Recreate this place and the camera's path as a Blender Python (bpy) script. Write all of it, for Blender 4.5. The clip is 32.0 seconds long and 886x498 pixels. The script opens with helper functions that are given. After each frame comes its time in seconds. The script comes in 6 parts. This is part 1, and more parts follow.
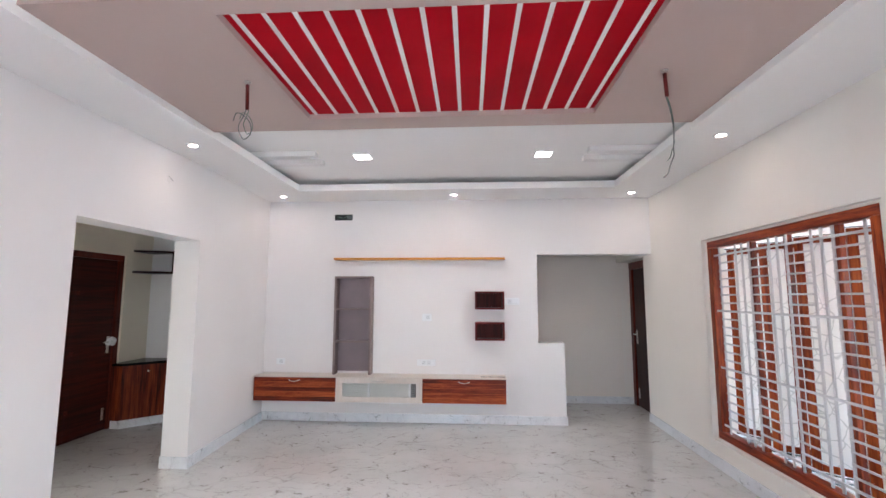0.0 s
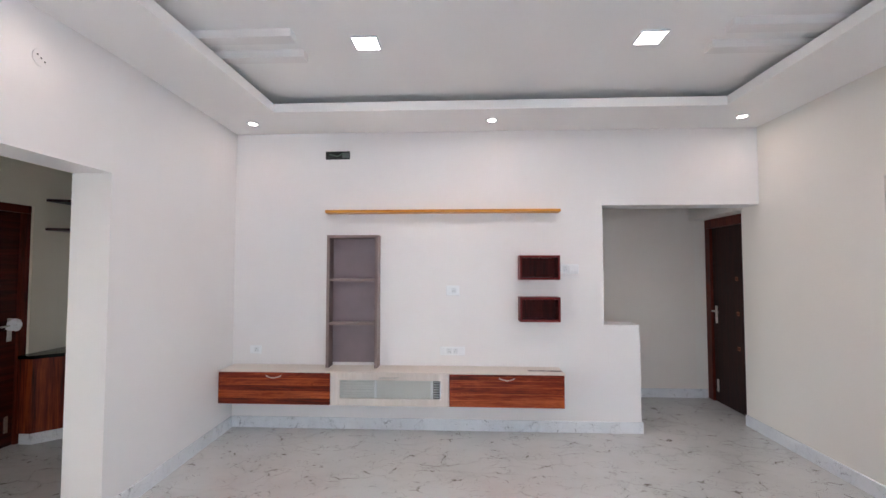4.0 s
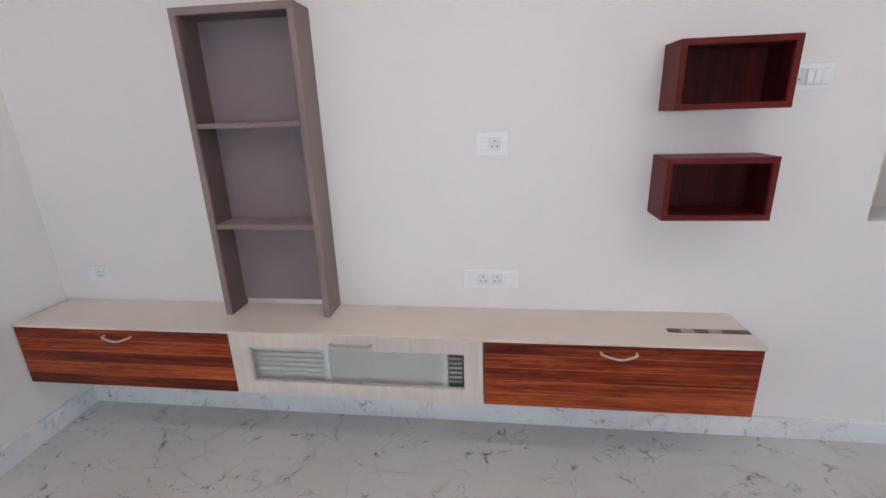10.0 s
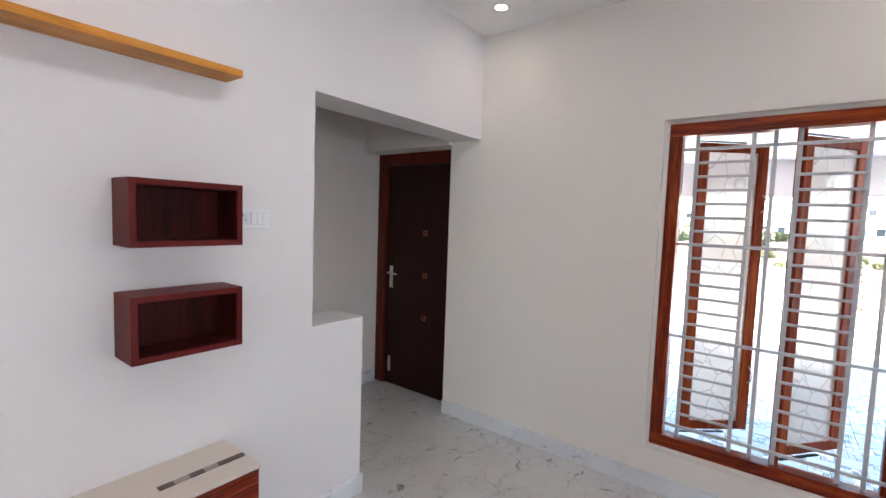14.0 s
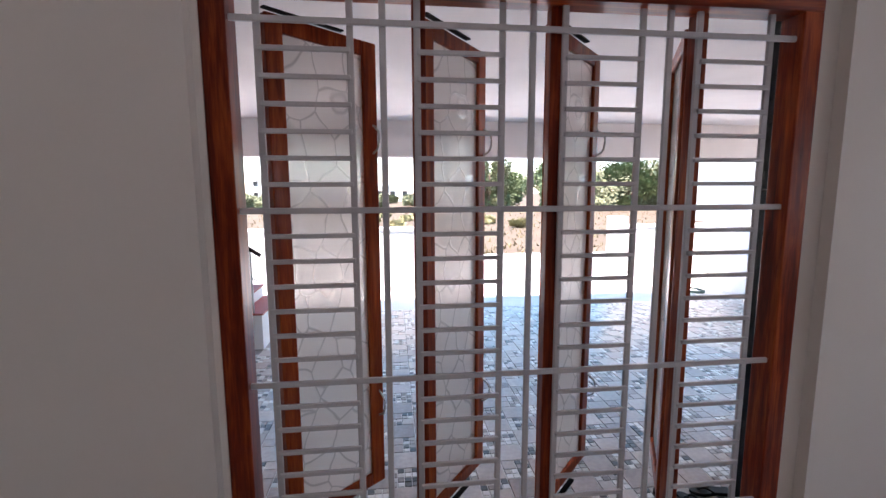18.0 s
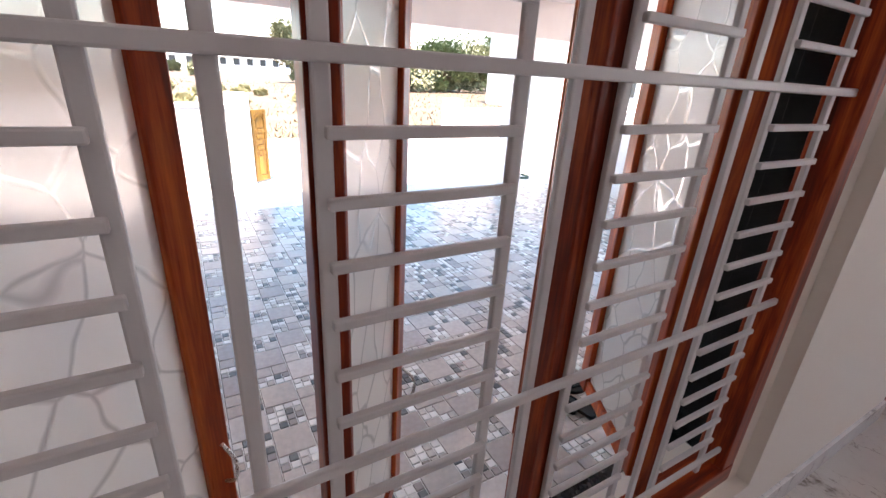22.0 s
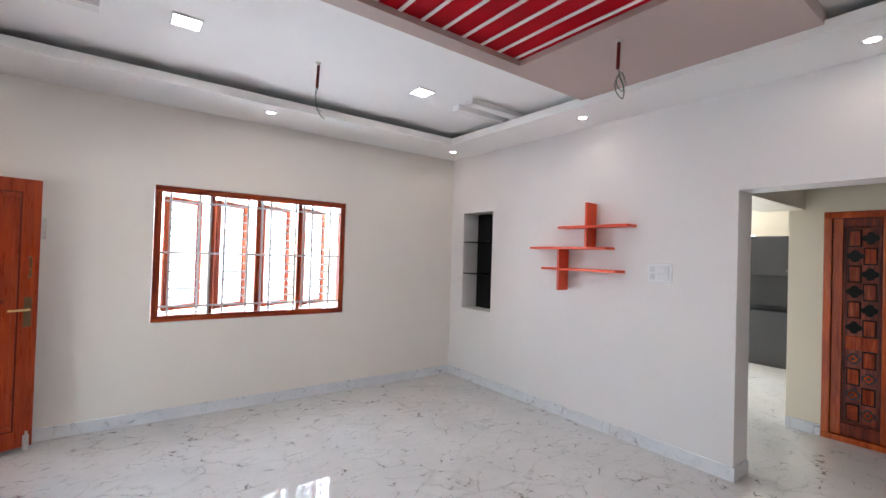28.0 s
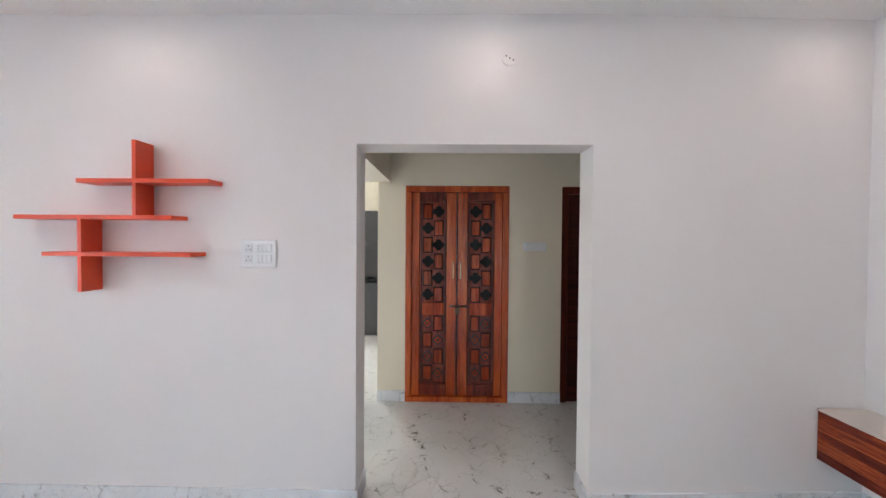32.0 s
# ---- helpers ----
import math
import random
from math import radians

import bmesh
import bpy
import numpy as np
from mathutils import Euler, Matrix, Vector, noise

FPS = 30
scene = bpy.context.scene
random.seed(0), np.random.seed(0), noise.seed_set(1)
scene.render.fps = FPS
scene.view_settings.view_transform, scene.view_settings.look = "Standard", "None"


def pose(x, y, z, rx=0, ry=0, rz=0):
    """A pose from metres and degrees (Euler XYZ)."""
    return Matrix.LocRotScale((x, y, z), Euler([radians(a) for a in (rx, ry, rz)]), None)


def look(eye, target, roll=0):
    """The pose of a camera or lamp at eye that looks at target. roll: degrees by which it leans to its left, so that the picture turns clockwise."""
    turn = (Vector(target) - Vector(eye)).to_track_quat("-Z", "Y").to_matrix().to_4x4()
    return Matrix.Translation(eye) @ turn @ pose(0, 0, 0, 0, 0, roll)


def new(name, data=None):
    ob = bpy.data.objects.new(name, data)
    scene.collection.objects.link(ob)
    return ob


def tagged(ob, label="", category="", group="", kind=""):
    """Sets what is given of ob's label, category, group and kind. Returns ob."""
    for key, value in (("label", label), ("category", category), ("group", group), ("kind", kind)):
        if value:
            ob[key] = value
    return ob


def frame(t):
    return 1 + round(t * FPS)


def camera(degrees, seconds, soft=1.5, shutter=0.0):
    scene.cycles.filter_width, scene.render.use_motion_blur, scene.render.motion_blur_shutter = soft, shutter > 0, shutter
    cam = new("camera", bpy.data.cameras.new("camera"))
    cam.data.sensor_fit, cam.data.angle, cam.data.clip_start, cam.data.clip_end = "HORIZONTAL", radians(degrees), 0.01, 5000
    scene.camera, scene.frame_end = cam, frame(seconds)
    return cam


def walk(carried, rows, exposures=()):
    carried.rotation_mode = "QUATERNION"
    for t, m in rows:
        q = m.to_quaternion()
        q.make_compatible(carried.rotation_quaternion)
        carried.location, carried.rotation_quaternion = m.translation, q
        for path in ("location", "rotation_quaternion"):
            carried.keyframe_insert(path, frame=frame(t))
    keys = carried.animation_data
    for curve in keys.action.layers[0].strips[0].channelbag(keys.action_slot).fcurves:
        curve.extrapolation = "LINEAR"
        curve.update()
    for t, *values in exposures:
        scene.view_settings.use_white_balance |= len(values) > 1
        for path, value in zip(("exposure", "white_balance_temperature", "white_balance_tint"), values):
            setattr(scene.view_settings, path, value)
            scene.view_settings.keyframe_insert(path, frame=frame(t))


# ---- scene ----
cam = camera(90.5, 32.0)
PATH = [
    (0, (2.62, 0.672, 1.581), (2.499, 2.657, 1.798), 0.1),
    (0.5, (2.556, 0.7, 1.522), (2.445, 2.695, 1.62), 0.3),
    (1, (2.434, 0.797, 1.529), (2.337, 2.794, 1.558), 0.3),
    (1.5, (2.306, 0.916, 1.533), (2.226, 2.914, 1.541), -0.1),
    (2, (2.264, 1.108, 1.556), (2.181, 3.107, 1.555), -0.4),
    (2.5, (2.206, 1.365, 1.54), (2.116, 3.363, 1.566), -0.2),
    (3, (2.173, 1.631, 1.54), (2.093, 3.629, 1.586), -0.1),
    (3.5, (2.179, 1.901, 1.534), (2.094, 3.898, 1.602), -0.1),
    (5.5, (2.116, 3.043, 1.539), (1.999, 5.036, 1.652), 0.5),
    (6, (2.095, 3.34, 1.562), (1.988, 5.334, 1.682), 0.4),
    (6.5, (2.036, 3.641, 1.582), (1.976, 5.636, 1.709), 0.5),
    (7, (2.051, 3.945, 1.594), (2.013, 5.941, 1.703), -0.1),
    (7.5, (2.089, 4.164, 1.573), (2.041, 6.161, 1.659), -0.4),
    (8, (2.088, 4.389, 1.536), (2.074, 6.389, 1.523), -0.6),
    (8.5, (2.086, 4.544, 1.51), (2.095, 6.534, 1.31), -0.9),
    (9, (2.106, 4.599, 1.476), (2.097, 6.558, 1.073), -1.1),
    (10, (2.093, 4.592, 1.449), (1.844, 6.484, 0.851), -1.9),
    (11, (2.056, 4.555, 1.447), (1.514, 6.38, 0.832), -2.2),
    (12, (2.135, 4.594, 1.47), (2.0, 6.508, 0.904), -0.5),
    (12.5, (2.113, 4.626, 1.489), (2.491, 6.536, 1.033), 0.9),
    (13, (2.114, 4.662, 1.512), (3.024, 6.41, 1.169), 3.1),
    (13.5, (2.146, 4.646, 1.538), (3.433, 6.16, 1.311), 2.9),
    (14, (2.189, 4.62, 1.556), (3.774, 5.832, 1.413), 2.0),
    (14.5, (2.241, 4.597, 1.56), (4.019, 5.509, 1.476), 1.0),
    (15, (2.314, 4.562, 1.559), (4.197, 5.233, 1.502), 0.3),
    (15.5, (2.414, 4.531, 1.557), (4.353, 5.016, 1.506), 0.1),
    (17.5, (3.398, 4.607, 1.502), (5.392, 4.516, 1.377), -0.64),
    (18, (3.67, 4.651, 1.503), (5.641, 4.425, 1.25), -0.25),
    (19, (4.12, 4.643, 1.428), (6.025, 4.26, 0.953), -0.18),
    (19.5, (4.304, 4.627, 1.397), (6.152, 4.192, 0.768), -0.11),
    (20, (4.451, 4.648, 1.378), (6.233, 4.1, 0.654), 0.77),
    (20.5, (4.566, 4.652, 1.383), (6.261, 4.018, 0.53), 2.15),
    (21, (4.633, 4.651, 1.377), (6.263, 3.894, 0.499), 3.29),
    (21.5, (4.635, 4.655, 1.397), (6.231, 3.804, 0.543), 3.26),
    (22, (4.546, 4.696, 1.44), (6.14, 3.74, 0.702), 3.46),
    (22.5, (4.362, 4.782, 1.474), (5.974, 3.759, 0.879), 2.87),
    (23, (4.202, 4.909, 1.496), (5.765, 3.738, 1.066), 2.76),
    (23.5, (4.058, 5.079, 1.523), (5.463, 3.693, 1.196), 3.94),
    (24, (3.897, 5.172, 1.542), (5.035, 3.541, 1.331), 3.83),
    (24.5, (3.798, 5.209, 1.551), (4.552, 3.36, 1.44), 3.7),
    (25, (3.756, 5.194, 1.569), (4.128, 3.229, 1.529), 3.2),
    (25.5, (3.779, 5.14, 1.598), (3.821, 3.14, 1.59), 2.5),
    (26, (3.76, 5.137, 1.593), (3.547, 3.149, 1.601), 1.84),
    (26.5, (3.702, 5.085, 1.59), (3.208, 3.147, 1.603), 1.6),
    (28.5, (3.614, 4.489, 1.572), (2.199, 3.075, 1.582), 1.43),
    (29, (3.557, 4.258, 1.606), (1.924, 3.104, 1.579), 0.83),
    (29.5, (3.426, 4.159, 1.604), (1.621, 3.298, 1.562), 0.34),
    (30, (3.315, 4.085, 1.622), (1.386, 3.561, 1.562), 0.14),
    (30.5, (3.239, 3.983, 1.612), (1.255, 3.737, 1.548), 0.03),
    (31, (3.121, 3.956, 1.593), (1.126, 3.821, 1.53), 0.13),
    (31.5, (2.864, 3.985, 1.582), (0.867, 3.898, 1.532), 0.3),
    (32, (2.532, 3.962, 1.572), (0.533, 3.924, 1.53), 0.44),
]
walk(cam, [(t, look(eye, target, roll)) for t, eye, target, roll in PATH],
     [(0, 3.74, 6650, 16), (2, 3.68, 6650, 16), (6, 3.54, 6600, 15), (8, 3.34, 6600, 15), (10, 3.52, 6580, 15), (11, 3.66, 6580, 15), (12, 3.59, 6600, 15), (13, 3.41, 6600, 15), (14, 3.5, 6550, 15), (15, 3.11, 6600, 18), (15.5, 2.93, 6650, 18), (17.5, 2.11, 6740, 24.5),
      (18, 2.09, 6790, 25.5), (19, 2.29, 6840, 26.5), (20, 2.67, 7040, 27.5), (21.5, 2.89, 7340, 28.5), (22, 2.62, 7390, 27.5), (23, 2.11, 7380, 24.5), (24, 2.55, 7280, 24.5),
      (25, 3.11, 6930, 20.5), (26, 3.34, 6800, 17), (29, 3.38, 6650, 15), (32, 3.49, 6650, 15)])

# ---- world, sun, lamps ----
world = bpy.data.worlds.new("sky")
scene.world = world
world.use_nodes = True
wn = world.node_tree
sky = wn.nodes.new("ShaderNodeTexSky")
sky.sky_type = 'NISHITA'
sky.sun_disc = False
sky.sun_elevation = radians(69)
sky.sun_rotation = radians(285)
sky.dust_density = 0.2
sky.ozone_density = 2.5
wn.nodes["Background"].inputs["Strength"].default_value = 0.15
deep = wn.nodes.new("ShaderNodeHueSaturation")
deep.inputs["Hue"].default_value, deep.inputs["Saturation"].default_value = 0.475, 1.12
wn.links.new(sky.outputs[0], deep.inputs["Color"])
wn.links.new(deep.outputs[0], wn.nodes["Background"].inputs["Color"])

sun_data = bpy.data.lights.new("sun", 'SUN')
sun_data.energy = 4.7
sun_data.angle = radians(0.6)
sun_data.color = (1.0, 0.95, 0.88)
sun = new("sun", sun_data)
sun.matrix_world = look((-21, 8, 60), (0, 0, 0))


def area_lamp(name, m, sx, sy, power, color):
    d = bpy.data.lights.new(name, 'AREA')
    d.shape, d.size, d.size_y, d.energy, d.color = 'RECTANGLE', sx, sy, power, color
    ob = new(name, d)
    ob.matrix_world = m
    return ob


def spot_lamp(name, eye, target, power, color, cone=150, blend=0.9):
    d = bpy.data.lights.new(name, 'SPOT')
    d.energy, d.color, d.spot_size, d.spot_blend, d.shadow_soft_size = power, color, radians(cone), blend, 0.035
    ob = new(name, d)
    ob.matrix_world = look(eye, target)
    return ob


# plan: x east, y north, floor z = 0
WX, EX, SY, NY = 0.0, 4.93, 0.0, 6.40       # inner faces of the living room
CEIL_LOW, CEIL_HIGH = 2.86, 3.0
TRAY = (0.55, 4.315, 0.66, 5.80)
WT = 0.25                                   # west wall thickness
SPOTS = [(0.335, 0.40), (0.298, 2.26), (0.277, 4.155), (0.235, 6.076), (4.615, 0.44), (4.60, 2.31), (4.61, 4.157), (4.60, 6.078),
         (2.53, 0.446), (2.422, 6.076)]
PANELS = [(1.54, 4.945), (3.355, 4.96), (1.54, 1.50), (3.33, 1.51)]
WARM = (1.0, 0.80, 0.72)
COOL = (1.0, 0.97, 0.94)
for px, py in SPOTS:
    spot_lamp("downlight_lamp", (px, py, CEIL_LOW - 0.02), (px, py, 0), 0.24, WARM)
for px, py in PANELS:
    area_lamp("panel_lamp", pose(px, py, CEIL_HIGH - 0.03), 0.15, 0.15, 0.65, COOL)
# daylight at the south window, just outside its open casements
area_lamp("daylight_stand_in", look((2.45, -0.58, 1.5), (2.45, 4, 1.3)), 2.3, 1.6, 16.0, (0.70, 0.85, 1.0))


# ---- materials ----
def material(name, color, rough=0.5, metal=0.0, vary=0.06, scale=6.0, fine=80.0, bump=0.05, coat=0.0, spec=0.5, per_object=0.0):
    m = bpy.data.materials.new(name)
    m.use_nodes = True
    nt = m.node_tree
    b = nt.nodes["Principled BSDF"]
    b.inputs["Roughness"].default_value = rough
    b.inputs["Metallic"].default_value = metal
    b.inputs["Coat Weight"].default_value = coat
    b.inputs["Specular IOR Level"].default_value = spec
    tc = nt.nodes.new("ShaderNodeTexCoord")
    n1 = nt.nodes.new("ShaderNodeTexNoise")
    n1.inputs["Scale"].default_value = scale
    n1.inputs["Detail"].default_value = 4
    n2 = nt.nodes.new("ShaderNodeTexNoise")
    n2.inputs["Scale"].default_value = fine
    n2.inputs["Detail"].default_value = 3
    for n in (n1, n2):
        nt.links.new(tc.outputs["Object"], n.inputs["Vector"])
    ramp = nt.nodes.new("ShaderNodeValToRGB")
    ramp.color_ramp.elements[0].position, ramp.color_ramp.elements[1].position = 0.3, 0.7
    ramp.color_ramp.elements[0].color = [c * (1 - vary) for c in color] + [1]
    ramp.color_ramp.elements[1].color = [min(1, c * (1 + vary * 0.6)) for c in color] + [1]
    nt.links.new(n1.outputs["Fac"], ramp.inputs["Fac"])
    out = ramp.outputs["Color"]
    if per_object:
        oi = nt.nodes.new("ShaderNodeObjectInfo")
        hs = nt.nodes.new("ShaderNodeHueSaturation")
        mr = nt.nodes.new("ShaderNodeMapRange")
        mr.inputs["To Min"].default_value, mr.inputs["To Max"].default_value = 1 - per_object, 1 + per_object
        nt.links.new(oi.outputs["Random"], mr.inputs["Value"])
        nt.links.new(mr.outputs["Result"], hs.inputs["Value"])
        nt.links.new(out, hs.inputs["Color"])
        out = hs.outputs["Color"]
    nt.links.new(out, b.inputs["Base Color"])
    rr = nt.nodes.new("ShaderNodeMapRange")
    rr.inputs["To Min"].default_value, rr.inputs["To Max"].default_value = max(0.02, rough - 0.06), min(1, rough + 0.06)
    nt.links.new(n2.outputs["Fac"], rr.inputs["Value"])
    nt.links.new(rr.outputs["Result"], b.inputs["Roughness"])
    if bump:
        bp = nt.nodes.new("ShaderNodeBump")
        bp.inputs["Strength"].default_value = bump
        bp.inputs["Distance"].default_value = 0.004
        nt.links.new(n2.outputs["Fac"], bp.inputs["Height"])
        nt.links.new(bp.outputs["Normal"], b.inputs["Normal"])
    return m


def wood(name, dark, mid, light, axis='X', rough=0.35, stretch=14.0, scale=2.2, coat=0.2, contrast=(0.25, 0.5, 0.78), shift=0.4, spec=0.22):
    """Grain that runs along one axis of the object."""
    m = bpy.data.materials.new(name)
    m.use_nodes = True
    nt = m.node_tree
    b = nt.nodes["Principled BSDF"]
    b.inputs["Specular IOR Level"].default_value = spec
    b.inputs["Coat Weight"].default_value = coat * 0.2
    b.inputs["Coat Roughness"].default_value = 0.12
    tc = nt.nodes.new("ShaderNodeTexCoord")
    oi = nt.nodes.new("ShaderNodeObjectInfo")
    add = nt.nodes.new("ShaderNodeVectorMath")
    add.operation = 'MULTIPLY_ADD'
    cmb = nt.nodes.new("ShaderNodeCombineXYZ")
    for i in range(3):
        nt.links.new(oi.outputs["Random"], cmb.inputs[i])
    add.inputs[1].default_value = (37.0, 53.0, 71.0)
    nt.links.new(cmb.outputs[0], add.inputs[0])
    nt.links.new(tc.outputs["Object"], add.inputs[2])
    mp = nt.nodes.new("ShaderNodeMapping")
    s = [stretch, stretch, stretch]
    s["XYZ".index(axis)] = 1.0
    mp.inputs["Scale"].default_value = s
    nt.links.new(add.outputs[0], mp.inputs["Vector"])
    n1 = nt.nodes.new("ShaderNodeTexNoise")
    n1.inputs["Scale"].default_value, n1.inputs["Detail"].default_value, n1.inputs["Distortion"].default_value = scale, 6, 0.5
    n1.inputs["Roughness"].default_value = 0.62
    nt.links.new(mp.outputs[0], n1.inputs["Vector"])
    n2 = nt.nodes.new("ShaderNodeTexNoise")
    n2.inputs["Scale"].default_value, n2.inputs["Detail"].default_value = scale * 6, 3
    nt.links.new(mp.outputs[0], n2.inputs["Vector"])
    mix = nt.nodes.new("ShaderNodeMath")
    mix.operation = 'MULTIPLY_ADD'
    mix.inputs[1].default_value = 0.25
    nt.links.new(n2.outputs["Fac"], mix.inputs[0])
    sc = nt.nodes.new("ShaderNodeMath")
    sc.operation = 'MULTIPLY'
    sc.inputs[1].default_value = 0.78
    nt.links.new(n1.outputs["Fac"], sc.inputs[0])
    nt.links.new(sc.outputs[0], mix.inputs[2])
    ramp = nt.nodes.new("ShaderNodeValToRGB")
    cr = ramp.color_ramp
    cr.elements[0].position, cr.elements[0].color = contrast[0], [*dark, 1]
    cr.elements[1].position, cr.elements[1].color = contrast[2], [*light, 1]
    e = cr.elements.new(contrast[1])
    e.color = [*mid, 1]
    nt.links.new(mix.outputs[0], ramp.inputs["Fac"])
    hs = nt.nodes.new("ShaderNodeHueSaturation")
    mr = nt.nodes.new("ShaderNodeMapRange")
    mr.inputs["To Min"].default_value, mr.inputs["To Max"].default_value = 1 - shift * 0.4, 1 + shift * 0.4
    nt.links.new(oi.outputs["Random"], mr.inputs["Value"])
    nt.links.new(mr.outputs[0], hs.inputs["Value"])
    nt.links.new(ramp.outputs[0], hs.inputs["Color"])
    nt.links.new(hs.outputs[0], b.inputs["Base Color"])
    rr = nt.nodes.new("ShaderNodeMapRange")
    rr.inputs["To Min"].default_value, rr.inputs["To Max"].default_value = rough - 0.08, rough + 0.12
    nt.links.new(n2.outputs["Fac"], rr.inputs["Value"])
    nt.links.new(rr.outputs[0], b.inputs["Roughness"])
    bp = nt.nodes.new("ShaderNodeBump")
    bp.inputs["Strength"].default_value, bp.inputs["Distance"].default_value = 0.12, 0.003
    nt.links.new(mix.outputs[0], bp.inputs["Height"])
    nt.links.new(bp.outputs[0], b.inputs["Normal"])
    return m


def plank_laminate(name, dark, mid, light):
    """Laminate printed with narrow boards along x: each board its own tone, drawn-out ring lines, fine streaks and a pale joint."""
    m = bpy.data.materials.new(name)
    m.use_nodes = True
    nt = m.node_tree
    b = nt.nodes["Principled BSDF"]
    b.inputs["Roughness"].default_value, b.inputs["Specular IOR Level"].default_value = 0.34, 0.25
    tc = nt.nodes.new("ShaderNodeTexCoord")
    oi = nt.nodes.new("ShaderNodeObjectInfo")

    def calc(op, *values):
        n = nt.nodes.new("ShaderNodeMath")
        n.operation = op
        for i, v in enumerate(values):
            if isinstance(v, (int, float)):
                n.inputs[i].default_value = v
            else:
                nt.links.new(v, n.inputs[i])
        return n.outputs[0]

    def merged(x, y, z):
        n = nt.nodes.new("ShaderNodeCombineXYZ")
        for i, v in enumerate((x, y, z)):
            nt.links.new(v, n.inputs[i])
        return n.outputs[0]

    sep = nt.nodes.new("ShaderNodeSeparateXYZ")
    nt.links.new(tc.outputs["Object"], sep.inputs[0])
    x, y, z = sep.outputs
    row = calc('DIVIDE', z, 0.0575)
    board = calc('FLOOR', row)
    across = calc('FRACT', row)
    white = nt.nodes.new("ShaderNodeTexWhiteNoise")
    white.noise_dimensions = '2D'
    nt.links.new(merged(board, oi.outputs["Random"], board), white.inputs["Vector"])
    tone = white.outputs["Value"]
    vec = merged(calc('MULTIPLY_ADD', tone, 17.0, x), calc('MULTIPLY_ADD', oi.outputs["Random"], 9.0, y), z)

    def streaks(sx, sz, detail, rough, distort):
        mp = nt.nodes.new("ShaderNodeMapping")
        mp.inputs["Scale"].default_value = (sx, 1.0, sz)
        nt.links.new(vec, mp.inputs["Vector"])
        n = nt.nodes.new("ShaderNodeTexNoise")
        n.inputs["Scale"].default_value, n.inputs["Detail"].default_value = 1.0, detail
        n.inputs["Roughness"].default_value, n.inputs["Distortion"].default_value = rough, distort
        nt.links.new(mp.outputs[0], n.inputs["Vector"])
        return n.outputs["Fac"]

    rings = calc('SINE', calc('MULTIPLY', streaks(2.4, 13.0, 2, 0.5, 0.5), 58.0))
    cloud = streaks(2.2, 26.0, 5, 0.6, 0.5)
    fine = streaks(2.0, 140.0, 4, 0.65, 0.2)
    total = calc('ADD', calc('MULTIPLY_ADD', rings, 0.03, calc('MULTIPLY', tone, 0.24)), calc('MULTIPLY_ADD', cloud, 0.55, calc('MULTIPLY_ADD', fine, 0.7, -0.245)))
    joint = calc('LESS_THAN', across, 0.06)
    total = calc('MULTIPLY_ADD', joint, 0.26, total)
    ramp = nt.nodes.new("ShaderNodeValToRGB")
    cr = ramp.color_ramp
    cr.elements[0].position, cr.elements[0].color = 0.33, [*dark, 1]
    cr.elements[1].position, cr.elements[1].color = 0.76, [*light, 1]
    e = cr.elements.new(0.51)
    e.color = [*mid, 1]
    nt.links.new(total, ramp.inputs["Fac"])
    nt.links.new(ramp.outputs[0], b.inputs["Base Color"])
    bp = nt.nodes.new("ShaderNodeBump")
    bp.inputs["Strength"].default_value, bp.inputs["Distance"].default_value = 0.06, 0.002
    nt.links.new(fine, bp.inputs["Height"])
    nt.links.new(bp.outputs[0], b.inputs["Normal"])
    return m


